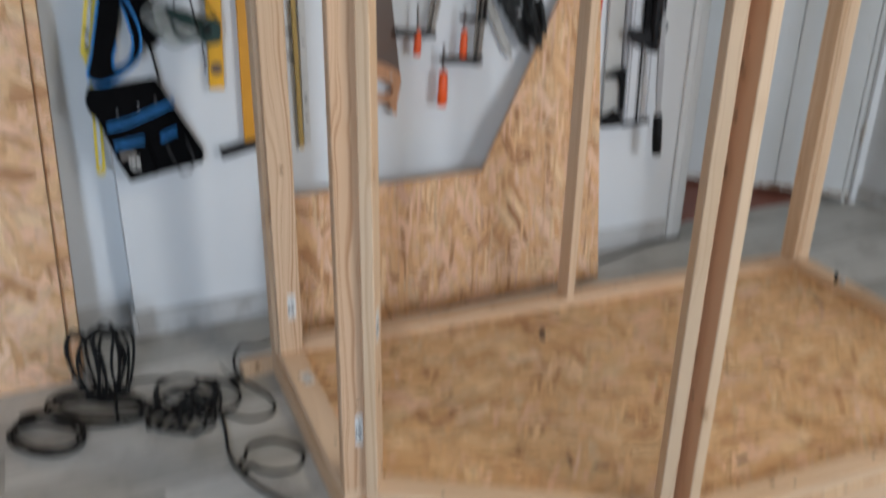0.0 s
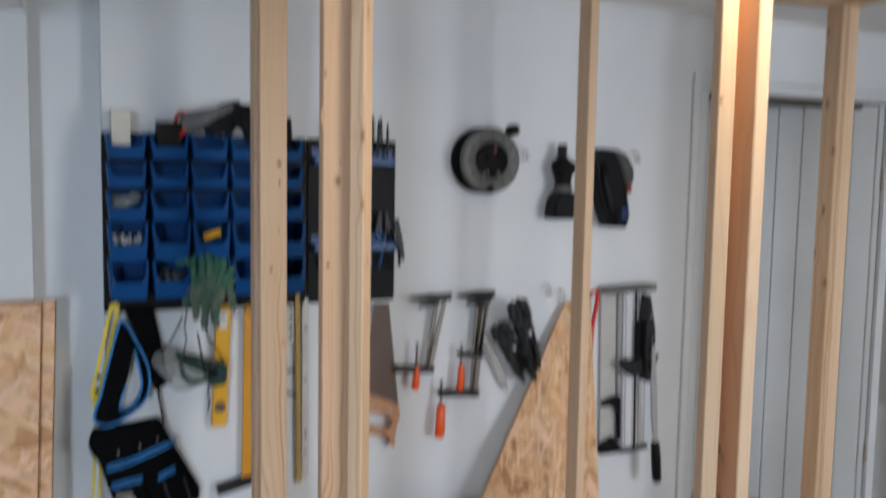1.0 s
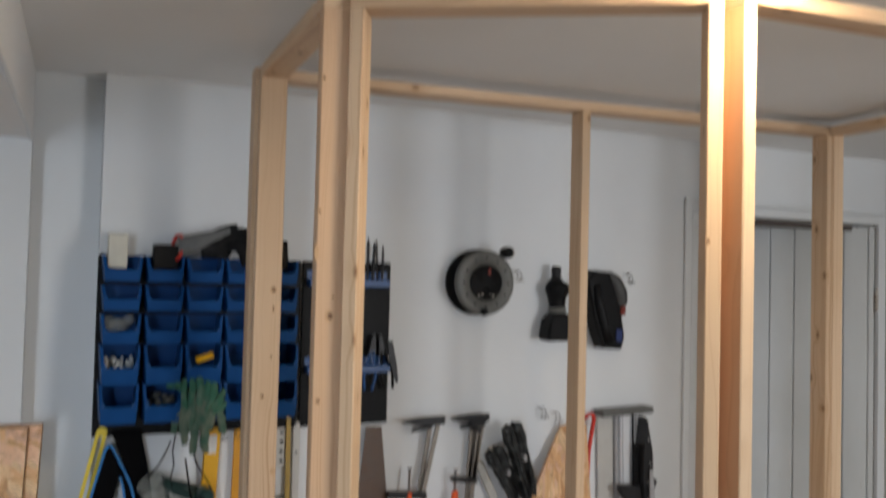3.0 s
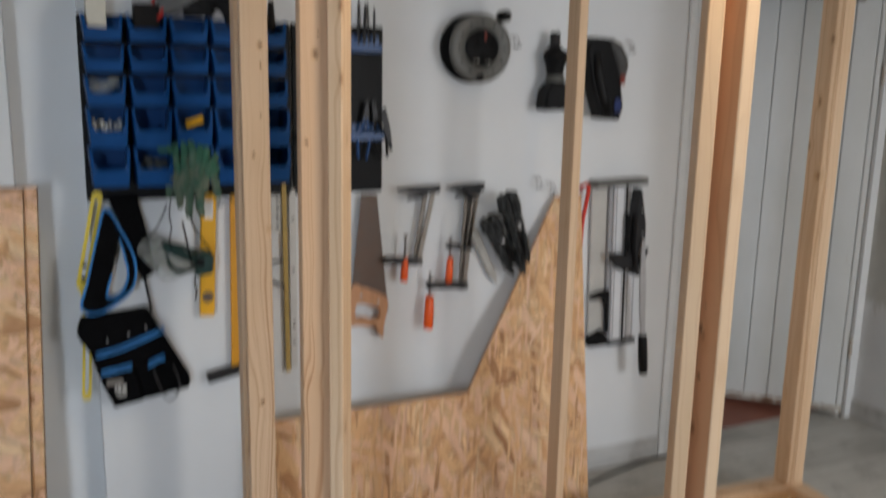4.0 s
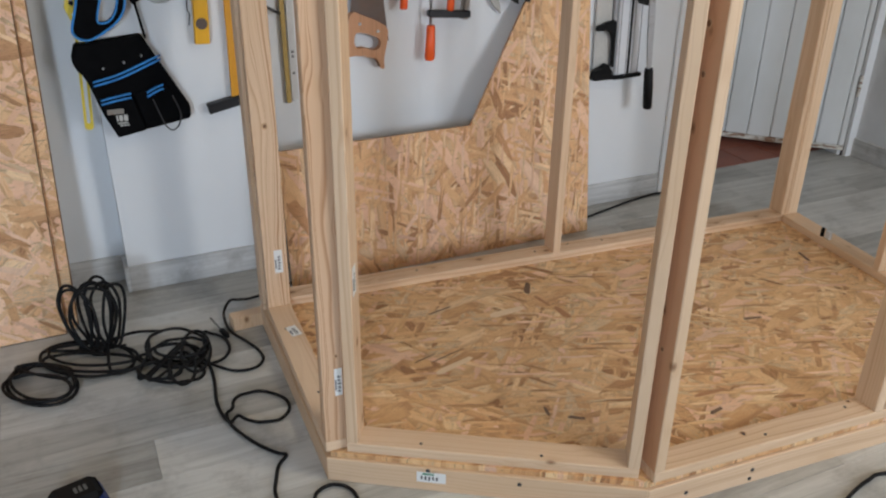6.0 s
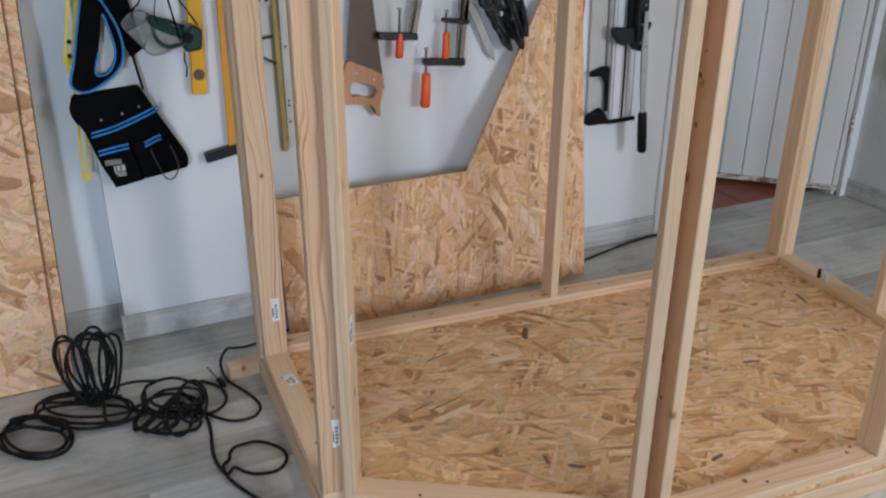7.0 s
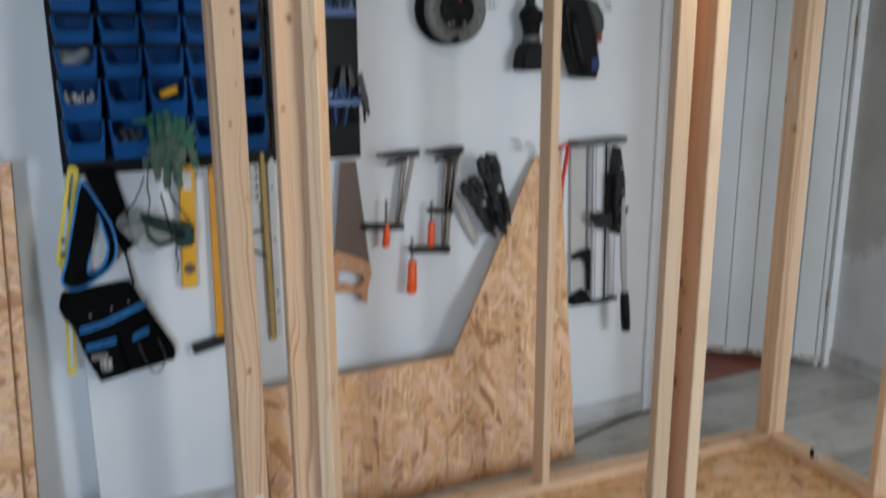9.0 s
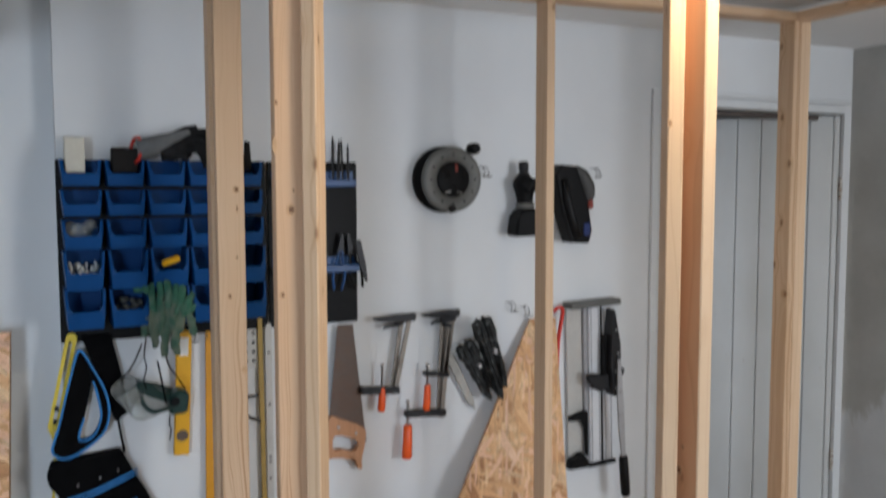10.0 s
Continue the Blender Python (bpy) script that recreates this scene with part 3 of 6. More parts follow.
Z_DECK, Z_PLATE = 0.084, 0.112
stud_frame = thing("stud_frame", "pine stud frame with a cut corner on a strand board deck", "wooden frame", at=(1.2, -1.0, 0))


def timber(name, start, end, wide, w, d, mat=PINE, label=""):
    """A planed length with local z along it and local x along wide; start and end lie on its middle line."""
    a, b = Vector(start), Vector(end)
    z = (b - a).normalized()
    x = Vector(wide).normalized()
    x = (x - z * x.dot(z)).normalized()
    y = z.cross(x)
    n = (b - a).length
    bm = bmesh.new()
    box(bm, (-w / 2, -d / 2, -n / 2), (w / 2, d / 2, n / 2), bevel=0.0022)
    m = Matrix.Translation((a + b) / 2 - stud_frame.location) @ Matrix((x, y, z)).transposed().to_4x4()
    return part(name, bm, mat, stud_frame, label, m)


def head_height(p):
    """Underside of the head plates, which rise a little towards the back."""
    return 2.190 + 0.0175 * (p.y + 0.49) + 0.007 * (p.x - 0.35)


def panel(p, q, inward, studs, reddish=(), figured=False):
    """A wall panel: plates on the outer line p to q, studs at distances along it."""
    p, q, n = Vector((*p, 0)), Vector((*q, 0)), Vector((*inward, 0)).normalized()
    u = (q - p).normalized()
    mid = n * SD / 2
    up = Vector((0, 0, 1))
    thick = Z_PLATE - Z_DECK
    made = [timber("plate", p + mid + up * (Z_DECK + thick / 2), q + mid + up * (Z_DECK + thick / 2), n, SD, thick)]
    made.append(timber("plate", p + mid + up * (head_height(p) + thick / 2), q + mid + up * (head_height(q) + thick / 2), n, SD, thick))
    for k, (s0, s1) in enumerate(studs):
        at = p + mid + u * (s0 + s1) / 2
        made.append(timber("stud", at + up * Z_PLATE, at + up * head_height(at), u, s1 - s0, SD, PINE_RED if k in reddish else PINE_FIGURED if figured else PINE))
    return made


# left side: outer line from the back to the front
left = panel((0.355, -0.459), (0.325, -1.150), (1, -0.0434), [(0.0, 0.028), (0.6636, 0.6916)], (), True)
left[3].data.materials[0] = PINE_PINK
oblique = panel((0.371, -1.168), (0.954, -1.527), (0.524, 0.852), [(0.0, 0.028), (0.6567, 0.6847)])
front = panel((0.977, -1.553), (2.277, -1.633), (0.062, 0.998), [(0.0, 0.028), (0.650, 0.678), (1.266, 1.294)])
front[2].data.materials.append(PINE_RED)
for face in front[2].data.polygons:
    if face.normal.x < -0.9:
        face.material_index = 1
panel((2.376, -0.588), (2.280, -1.556), (-1, 0.099), [(0.45, 0.478), (0.944, 0.972)])
back = panel((0.352, -0.376), (2.382, -0.514), (-0.068, -0.998), [(0.0, 0.028), (0.991, 1.019), (1.957, 1.985), (1.986, 2.032)])

base_line = [(0.351, -0.376), (2.383, -0.515), (2.279, -1.638), (0.964, -1.556), (0.325, -1.152)]
for (ax, ay), (bx, by) in zip(base_line, base_line[1:] + base_line[:1]):
    a, b = Vector((ax, ay, 0.0345)), Vector((bx, by, 0.0345))
    u = (b - a).normalized()
    n = Vector((u.y, -u.x, 0))
    short = 0.0 if by < -1.0 and bx < 1.5 else 0.0285
    timber("base_board", a + n * 0.014 + u * 0.0005, b + n * 0.014 - u * short, n, SW, 0.069)
bm = bmesh.new()
cx = sum(p[0] for p in base_line) / 5
cy = sum(p[1] for p in base_line) / 5
mid_deck = Vector((cx, cy))
prism(bm, [tuple((Vector(p) - mid_deck) * (1 - 0.011 / (Vector(p) - mid_deck).length)) for p in base_line], -0.007, 0.007, "z")
deck = part("deck", bm, OSB_DECK, stud_frame, "strand board floor sheet", Matrix.Translation(Vector((cx, cy, 0.077)) - stud_frame.location))
for x, y, turn, n, w, mat in (
    (1.161, -0.645, 58, 0.075, 0.02, DARKCHIP), (1.163, -0.735, -80, 0.075, 0.012, REDCHIP), (0.841, -0.661, 12, 0.09, 0.005, DARKCHIP), (0.764, -0.893, 14, 0.11, 0.004, DARKCHIP), (1.185, -0.82, 95, 0.075, 0.024, REDCHIP),
    (0.70, -0.88, 16, 0.08, 0.004, DARKCHIP), (1.03, -0.75, 2, 0.12, 0.03, PALECHIP), (0.761, -0.945, 14, 0.13, 0.022, PALECHIP), (1.48, -0.83, -20, 0.09, 0.014, REDCHIP), (1.33, -1.33, -5, 0.10, 0.014, REDCHIP),
    (1.704, -1.082, -14, 0.06, 0.010, DARKCHIP), (1.28, -1.08, 35, 0.07, 0.016, REDCHIP), (0.89, -1.224, 80, 0.035, 0.009, DARKCHIP), (0.946, -1.278, -35, 0.045, 0.012, DARKCHIP), (1.292, -1.398, 10, 0.045, 0.012, DARKCHIP),
    (2.163, -0.833, 75, 0.07, 0.012, DARKCHIP), (1.866, -0.797, -12, 0.07, 0.02, REDCHIP),
):
    b = bmesh.new()
    k = n / 2
    prism(b, [(-k, -w * 0.3), (-k * 0.8, -w / 2), (k * 0.7, -w * 0.42), (k, -w * 0.1), (k * 0.9, w * 0.4), (-k * 0.6, w / 2), (-k * 0.95, w * 0.25)], 0.0, 0.0007, "z")
    part("strand", b, mat, deck, "", pose(x - cx, y - cy, 0.0071, 0, 0, turn))


def sticker(owner, m, w, h, green=False):
    """A small printed price label: pale paper with bars."""
    b = bmesh.new()
    box(b, (-w / 2, -0.0004, -h / 2), (w / 2, 0.0004, h / 2))
    for k in range(5):
        z = h * (-0.36 + 0.13 * k)
        box(b, (-w * 0.1, -0.0008, z), (w * (0.22 + 0.05 * (k % 3)), -0.0004, z + h * 0.07), 1)
    box(b, (-w * 0.42, -0.0008, -h * 0.3), (-w * 0.25, -0.0004, h * 0.1), 2 if green else 1)
    ob = part("sticker", b, (PAPER, INK, GREENINK), owner, "white printed label")
    ob.matrix_basis = (stud_frame.matrix_basis @ owner.matrix_basis).inverted() @ m
    return ob


sticker(left[2], pose(0.396, -0.4893, 0.265, 0, 0, -2.5), 0.024, 0.075)
sticker(left[0], pose(0.390, -0.639, 0.1126, -90, 0, 8), 0.03, 0.055)
sticker(left[3], pose(0.364, -1.1522, 0.28, 0, 0, -2.5), 0.018, 0.075)
sticker(oblique[2], pose(0.410, -1.158, 0.54, 0, 0, 58.4), 0.03, 0.07)
base_front = [o for o in stud_frame.children if o.name.startswith("base_board")][3]
sticker(base_front, pose(0.5385, -1.2875, 0.042, 0, 0, -32.1) @ pose(0, 0, 0, 0, 90, 0), 0.03, 0.07, True)


def knot(owner, m, rx, rz, plain_core=True):
    """A knot showing in the face of a board: dark core in a reddish ring."""
    b = bmesh.new()
    lathe(b, [(rx, 0.0004), (rx, -0.0001), (rx * 0.93, -0.0003)], (0, 0, 0), "y", 14, 1)
    if plain_core:
        lathe(b, [(rx * 0.6, -0.0002), (rx * 0.52, -0.0005)], (rx * 0.08, 0, rx * 0.05), "y", 11, 0)
    ob = part("knot", b, (KNOTCORE, KNOTRING), owner, "brown knot")
    ob.matrix_basis = (stud_frame.matrix_basis @ owner.matrix_basis).inverted() @ m @ Matrix.Diagonal((1, 1, rz / rx, 1))
    return ob


for x, z, rx, rz, core in ((0.403, 1.630, 0.009, 0.010, True), (0.404, 1.580, 0.003, 0.012, True), (0.382, 1.354, 0.006, 0.008, True), (0.402, 1.455, 0.004, 0.005, True), (0.390, 0.682, 0.009, 0.010, True), (0.416, 1.159, 0.008, 0.010, False)):
    knot(left[2], pose(x, -0.4871 - 0.0434 * (x - 0.354), z, 0, 0, -2.5), rx, rz, core)
for x, z, rx, rz, core in ((0.3255, 1.714, 0.0045, 0.016, False), (0.354, 1.595, 0.009, 0.011, True), (0.359, 1.631, 0.003, 0.004, True), (0.336, 1.437, 0.006, 0.007, True), (0.329, 1.791, 0.004, 0.006, True), (0.361, 0.351, 0.005, 0.006, True), (0.330, 2.042, 0.005, 0.006, True)):
    knot(left[3], pose(x, -1.1502 - 0.0434 * (x - 0.325), z, 0, 0, -2.5), rx, rz, core)
for y, z, rx in ((-1.508, 1.023, 0.008), (-1.503, 1.114, 0.009), (-1.511, 0.425, 0.007), (-1.512, 1.16, 0.004)):
    knot(front[2], pose(0.9768 + 0.0621 * (y + 1.553), y, z, 0, 0, -93.55), rx, rx * 1.2)
for x, y, rx in ((1.262, -1.521, 0.010), (1.60, -1.532, 0.008)):
    knot(front[0], pose(x, y, Z_PLATE, -90, 0, 0), rx, rx * 0.9)
knot(oblique[3], pose(0.9335, -1.5147, 1.748, 0, 0, -31.6), 0.005, 0.007)
for x, y, z in (
    (0.532, -1.242, Z_PLATE), (0.772, -1.394, Z_PLATE), (1.262, -1.525, Z_PLATE), (1.31, -1.546, Z_PLATE), (1.575, -1.545, Z_PLATE), (0.859, -0.44, Z_PLATE), (1.285, -0.475, Z_PLATE), (1.42, -0.47, Z_PLATE),
    (0.372, -0.62, Z_PLATE), (0.37, -0.95, Z_PLATE), (1.55, -0.49, Z_PLATE), (1.9, -0.51, Z_PLATE),
):
    bm = bmesh.new()
    lathe(bm, [(0.004, 0), (0.0042, 0.0006), (0.002, 0.001)], (x - 1.2, y + 1.0, z), "z", 8)
    part("screw", bm, DARKSTEEL, stud_frame)
for x, y, z, turn in ((1.071, -1.5632, 0.03, -3.6), (1.256, -1.5748, 0.016, -3.6), (1.259, -1.5750, 0.042, -3.6), (0.715, -1.3990, 0.049, -32.3), (0.532, -1.2830, 0.062, -32.3)):
    bm = bmesh.new()
    lathe(bm, [(0.0055, 0.0004), (0.0058, -0.0002), (0.003, -0.0008)], (0, 0, 0), "y", 8)
    part("screw", bm, DARKSTEEL, stud_frame, "", pose(x - 1.2, y + 1.0, z, 0, 0, turn))
bm = bmesh.new()
box(bm, (-0.006, -0.012, 0), (0.006, 0.012, 0.03), bevel=0.002)
part("bracket", bm, LIGHTPLASTIC, stud_frame, "small pale clip", pose(2.300 - 1.2, -0.803 + 1.0, 0.112, 0, 0, -6))
bm = bmesh.new()
box(bm, (-0.005, -0.006, 0), (0.005, 0.006, 0.034), bevel=0.002)
part("bracket", bm, BLACK, stud_frame, "small black clip", pose(2.298 - 1.2, -0.778 + 1.0, 0.112, 0, 0, -6))

# ---- strand boards leaning on the walls ----


def leaning(name, outline, thick, m, mat, label, worn=0.0):
    """A board lying in its local xy plane; worn: width of the dark chamfers that paint the seam's shade."""
    bm = bmesh.new()
    prism(bm, outline, -thick / 2, thick / 2, "z")
    if worn:
        rim = [e for e in bm.edges if abs(e.verts[0].co.z - e.verts[1].co.z) < 1e-6]
        made = bmesh.ops.bevel(bm, geom=rim, offset=worn, segments=1, affect="EDGES")
        for f in made["faces"]:
            f.material_index = 1
    ob = part(name, bm, (mat, SEAMSHADE), None, label, m)
    return tagged(ob, label, "board")


lean = math.degrees(math.atan2(0.175, 1.145))
leaning(
    "strand_board_offcut", [(0.50, 0.0), (1.682, 0.0), (1.695, 1.155), (1.585, 1.155), (1.195, 0.475), (0.50, 0.475)], 0.012,
    pose(0, -0.205, 0.001, 90 - lean, 0, 0), OSB_WALL, "cut strand board offcut with a slanting edge leaning on the wall",
)
for dx, y0, d, h in ((0.0, -0.203, 0.16, 1.238), (0.036, -0.178, 0.150, 1.242)):
    back_lean = math.degrees(math.atan2(d, 1.24))
    leaning(
        "strand_board_sheet", [(-0.9, 0.0), (0.0, 0.0), (0.047, h), (-0.86, h + 0.012)], 0.012,
        pose(-0.214 + dx, y0, 0.001, 90 - back_lean, 0, 0), OSB_SHEET, "large strand board sheet leaning on the pier", 0.0035,
    )
bm = bmesh.new()
box(bm, (-0.055, -0.022, 0), (0.055, 0.022, 0.045), bevel=0.002)
tagged(part("wood_offcut", bm, PINE, None, "", pose(0.312, -0.372, 0, 0, 0, 4)), "short wood offcut under the edge of the platform", "wood block")

# ---- ceiling lamp ----
lamp = thing("ceiling_light", "round white ceiling light switched on", "ceiling light", at=(0.968, -1.703, CEIL))
bm = bmesh.new()
lathe(bm, [(0.094, 0.0), (0.104, -0.002), (0.106, -0.006), (0.106, -0.034), (0.103, -0.0375)], (0, 0, 0), "z", 56)
part("body", bm, LAMPBODY, lamp)
bm = bmesh.new()
lathe(bm, [(0.1025, -0.0375), (0.1025, -0.044), (0.098, -0.051), (0.084, -0.056), (0.05, -0.0595), (0.004, -0.0605)], (0, 0, 0), "z", 56)
part("diffuser", bm, LAMPGLOW, lamp, "glowing opal diffuser")
bm = bmesh.new()
box(bm, (-0.018, -0.02, -0.036), (0.022, 0.02, -0.001), bevel=0.005)
part("terminal", bm, LAMPBODY, lamp, "", pose(0.104, -0.052, 0, 0, 0, -27))
bm = bmesh.new()
tube(bm, smooth_path([(0.085, -0.075, -0.006), (0.13, -0.13, -0.006), (0.22, -0.20, -0.006), (0.9, -0.7, -0.006)]), 0.005, 6)
part("flex", bm, LIGHTPLASTIC, lamp, "white surface cable")

# ---- tool wall: black panel with blue bins ----
tool_panel = thing("pegboard", "black perforated tool board with blue racks on the wall", "pegboard", at=(0.451, 0, 1.184))
for x0, x1 in ((0.005, 0.612), (0.618, 0.92)):
    bm = bmesh.new()
    box(bm, (x0 - 0.46, -0.016, 0), (x1 - 0.46, 0.0, 0.532), bevel=0.003)
    for k in range(int((x1 - x0) / 0.03)):
        for j in range(17):
            box(bm, (x0 - 0.46 + 0.012 + 0.03 * k, -0.0175, 0.02 + 0.03 * j), (x0 - 0.46 + 0.024 + 0.03 * k, -0.016, 0.026 + 0.03 * j))
    part("board", bm, BLACK, tool_panel)
for z, w in ((0.452, 0.275), (0.172, 0.285)):
    rack = bmesh.new()
    box(rack, (0.17, -0.055, z), (0.17 + w, -0.017, z + 0.024), bevel=0.003)
    box(rack, (0.17, -0.019, z + 0.024), (0.17 + w, -0.017, z + 0.05))
    part("rack", rack, BLUE_RACK, tool_panel, "blue tool rack")

BIN_COLS = [(0.012, 0.122), (0.130, 0.238), (0.245, 0.350), (0.357, 0.464), (0.471, 0.578)]
BIN_ROWS = [(1.624, 1.698, 0.10), (1.540, 1.612, 0.10), (1.447, 1.527, 0.11), (1.333, 1.440, 0.13), (1.224, 1.332, 0.13)]


def storage_bin(w, h, d):
    """An open-fronted plastic bin: tapered sides, a broad rim round the opening, a low front."""
    ob = thing("storage_bin", "blue plastic open-fronted storage bin on the black panel", "storage bin", "bins on the panel")
    t, wb, lip = 0.003, w * 0.86, h * 0.46

    def half(z):
        return (wb + (w - wb) * z / h) / 2

    b = bmesh.new()
    for s in (-1, 1):
        ring_in = [(0, 0), (0, h), (-d * 0.86, h), (-d, h * 0.5), (-d * 0.95, 0)]
        va = [b.verts.new((s * half(z), y, z)) for y, z in ring_in]
        vb = [b.verts.new((s * (half(z) - t), y, z)) for y, z in ring_in]
        b.faces.new(va), b.faces.new(vb[::-1])
        for k in range(5):
            b.faces.new((va[k], vb[k], vb[(k + 1) % 5], va[(k + 1) % 5]))
    box(b, (-wb / 2, -d * 0.95, 0), (wb / 2, 0, t))
    prism(b, [(-wb / 2, 0), (wb / 2, 0), (w / 2 - t, h), (-w / 2 + t, h)], -t, 0)
    part("tray", b, BLUE, ob)
    b = bmesh.new()
    f0, f1 = -d * 0.95 - 0.004, -d - 0.004
    quad = [(-half(0), f0, 0), (half(0), f0, 0), (half(lip), f1, lip), (-half(lip), f1, lip)]
    va = [b.verts.new(p) for p in quad]
    vb = [b.verts.new((x * 0.97, y + 0.004, z)) for x, y, z in quad]
    b.faces.new(va), b.faces.new(vb[::-1])
    for k in range(4):
        b.faces.new((va[k], vb[k], vb[(k + 1) % 4], va[(k + 1) % 4]))
    bmesh.ops.bevel(b, geom=list(b.edges), offset=0.0012, segments=1, affect="EDGES")
    part("front", b, BLUE, ob)
    for s in (-1, 1):
        b = bmesh.new()
        rim = [(s * half(lip * 0.7), f1, lip * 0.7), (s * half(h), -d * 0.86 - 0.004, h), (s * (half(h) - 0.008), -d * 0.86 - 0.004, h), (s * (half(h * 0.62) - 0.008), f1 + 0.004, h * 0.62), (s * (half(lip) - 0.016), f1, lip)]
        va = [b.verts.new(p) for p in rim]
        vb = [b.verts.new((x, y + 0.004, z)) for x, y, z in rim]
        b.faces.new(va), b.faces.new(vb[::-1])
        for k in range(5):
            b.faces.new((va[k], vb[k], vb[(k + 1) % 5], va[(k + 1) % 5]))
        part("rim", b, BLUE, ob)
    return ob


for r, (z0, z1, d) in enumerate(BIN_ROWS):
    first = None
    for x0, x1 in BIN_COLS:
        at = Matrix.Translation(((x0 + x1) / 2 - 0.009, -0.018, z0 + 0.016))
        if first is None:
            first = storage_bin(0.108, z1 - z0, d)
            first.matrix_basis = at
        else:
            copy_thing(first, at)


def loose(name, bm, mats, label, category, m=None, group=""):
    ob = part(name, bm, mats, None, "", m)
    return tagged(ob, label, category, group)


def on_panel(name, bm, mats, label, category, m=None, group=""):
    """A loose thing in or over the bins, in the tool board's own coordinates."""
    return loose(name, bm, mats, label, category, Matrix.Translation((-0.009, 0, 0.016)) @ (m or Matrix()), group)


bm = bmesh.new()
box(bm, (-0.026, -0.03, 0), (0.026, 0.03, 0.098), bevel=0.002)
on_panel("small_box", bm, CREAM, "cream cardboard box standing in a blue bin", "box", pose(0.054, -0.058, 1.664, 4, 0, 0))
bm = bmesh.new()
box(bm, (-0.034, -0.03, 0), (0.034, 0.03, 0.07), bevel=0.002)
on_panel("small_box", bm, DARKCARD, "dark box standing in a blue bin", "box", pose(0.187, -0.058, 1.664, 3, 0, 0))
# work gloves lying across the bins
def soft_limb(b, pts, radii, sides=12):
    """A soft tapering roll through the points."""
    path = smooth_path(pts, 6)
    n = len(path) - 1
    r = []
    for k in range(n + 1):
        t = k / n * (len(radii) - 1)
        a = min(int(t), len(radii) - 2)
        r.append(radii[a] + (radii[a + 1] - radii[a]) * (t - a))
    tube(b, path, r, sides)


bm = bmesh.new()
soft_limb(bm, [(0.285, -0.08, 1.722), (0.33, -0.085, 1.728), (0.37, -0.09, 1.735)], [0.026, 0.03, 0.028])
for pts, r in (
    ([(0.35, -0.10, 1.745), (0.385, -0.115, 1.752), (0.41, -0.135, 1.74), (0.425, -0.15, 1.705)], 0.0125), ([(0.35, -0.09, 1.755), (0.395, -0.10, 1.768), (0.43, -0.115, 1.758), (0.455, -0.13, 1.72)], 0.0125),
    ([(0.345, -0.08, 1.76), (0.39, -0.08, 1.78), (0.43, -0.09, 1.778), (0.465, -0.10, 1.745)], 0.012), ([(0.36, -0.11, 1.73), (0.385, -0.13, 1.73), (0.40, -0.15, 1.70), (0.402, -0.155, 1.675)], 0.0125),
    ([(0.31, -0.10, 1.715), (0.335, -0.12, 1.712), (0.355, -0.135, 1.70)], 0.013), ([(0.30, -0.06, 1.755), (0.35, -0.06, 1.785), (0.395, -0.065, 1.80)], 0.011),
):
    soft_limb(bm, pts, [r, r * 1.08, r, r * 0.72], 10)
work_gloves = melt(on_panel("work_glove", bm, WORNCLOTH, "black and grey work glove lying on the bins", "glove"), 0.004, 2)
bm = bmesh.new()
soft_limb(bm, [(0.222, -0.078, 1.728), (0.255, -0.082, 1.735), (0.29, -0.085, 1.748), (0.33, -0.085, 1.766), (0.37, -0.085, 1.782)], [0.033, 0.032, 0.028, 0.018, 0.012])
melt(part("knit_back", bm, GREYGLOVE, work_gloves, "grey knitted back"), 0.004, 2)
bm = bmesh.new()
ring_x, ring_y = Vector((0.45, -0.89, 0.0)), Vector((0.12, 0.06, 0.99))
tube(bm, smooth_path([Vector((0.218, -0.08, 1.727)) + 0.027 * math.cos(t) * ring_x + 0.037 * math.sin(t) * ring_y for t in (0, 1.05, 2.1, 3.14, 4.2, 5.25)], 5, True), 0.0055, 8, True)
part("cuff", bm, RED, work_gloves, "red cuff")
bm = bmesh.new()
lathe(bm, [(0.011, 0), (0.013, 0.02), (0.008, 0.09)], (0.545, -0.06, 1.67), "z", 12)
on_panel("screwdriver", bm, DARKCARD, "dark handled tool standing in a bin", "tool")
# contents of the bins
rng = random.Random(5)
bm = bmesh.new()
for k in range(26):
    blob(bm, (0.03 + rng.random() * 0.075, -0.10 + rng.random() * 0.05, 1.372 + rng.random() * 0.03), (0.006, 0.006, 0.01), 0, 6)
on_panel("wall_plug_heap", bm, LIGHTPLASTIC, "handful of pale wall plugs in a bin", "fixings")
bm = bmesh.new()
for k in range(9):
    blob(bm, (0.03 + rng.random() * 0.07, -0.08 + rng.random() * 0.03, 1.485 + rng.random() * 0.03), (0.018, 0.012, 0.016), 0, 8)
melt(on_panel("bag", bm, CLEAR, "clear bag of fixings in a bin", "bag"), 0.004, 2)
bm = bmesh.new()
for k in range(16):
    blob(bm, (0.15 + rng.random() * 0.07, -0.10 + rng.random() * 0.05, 1.262 + rng.random() * 0.035), (0.011, 0.009, 0.008), 0, 6)
on_panel("metal_fitting_heap", bm, GREYPLASTIC, "mixed metal fittings in a bin", "fixings")
bm = bmesh.new()
box(bm, (-0.026, -0.008, -0.008), (0.026, 0.008, 0.008), bevel=0.002)
on_panel("yellow_block", bm, YELLOW, "small yellow and black block in a bin", "block", pose(0.302, -0.115, 1.405, 20, -18, 0))

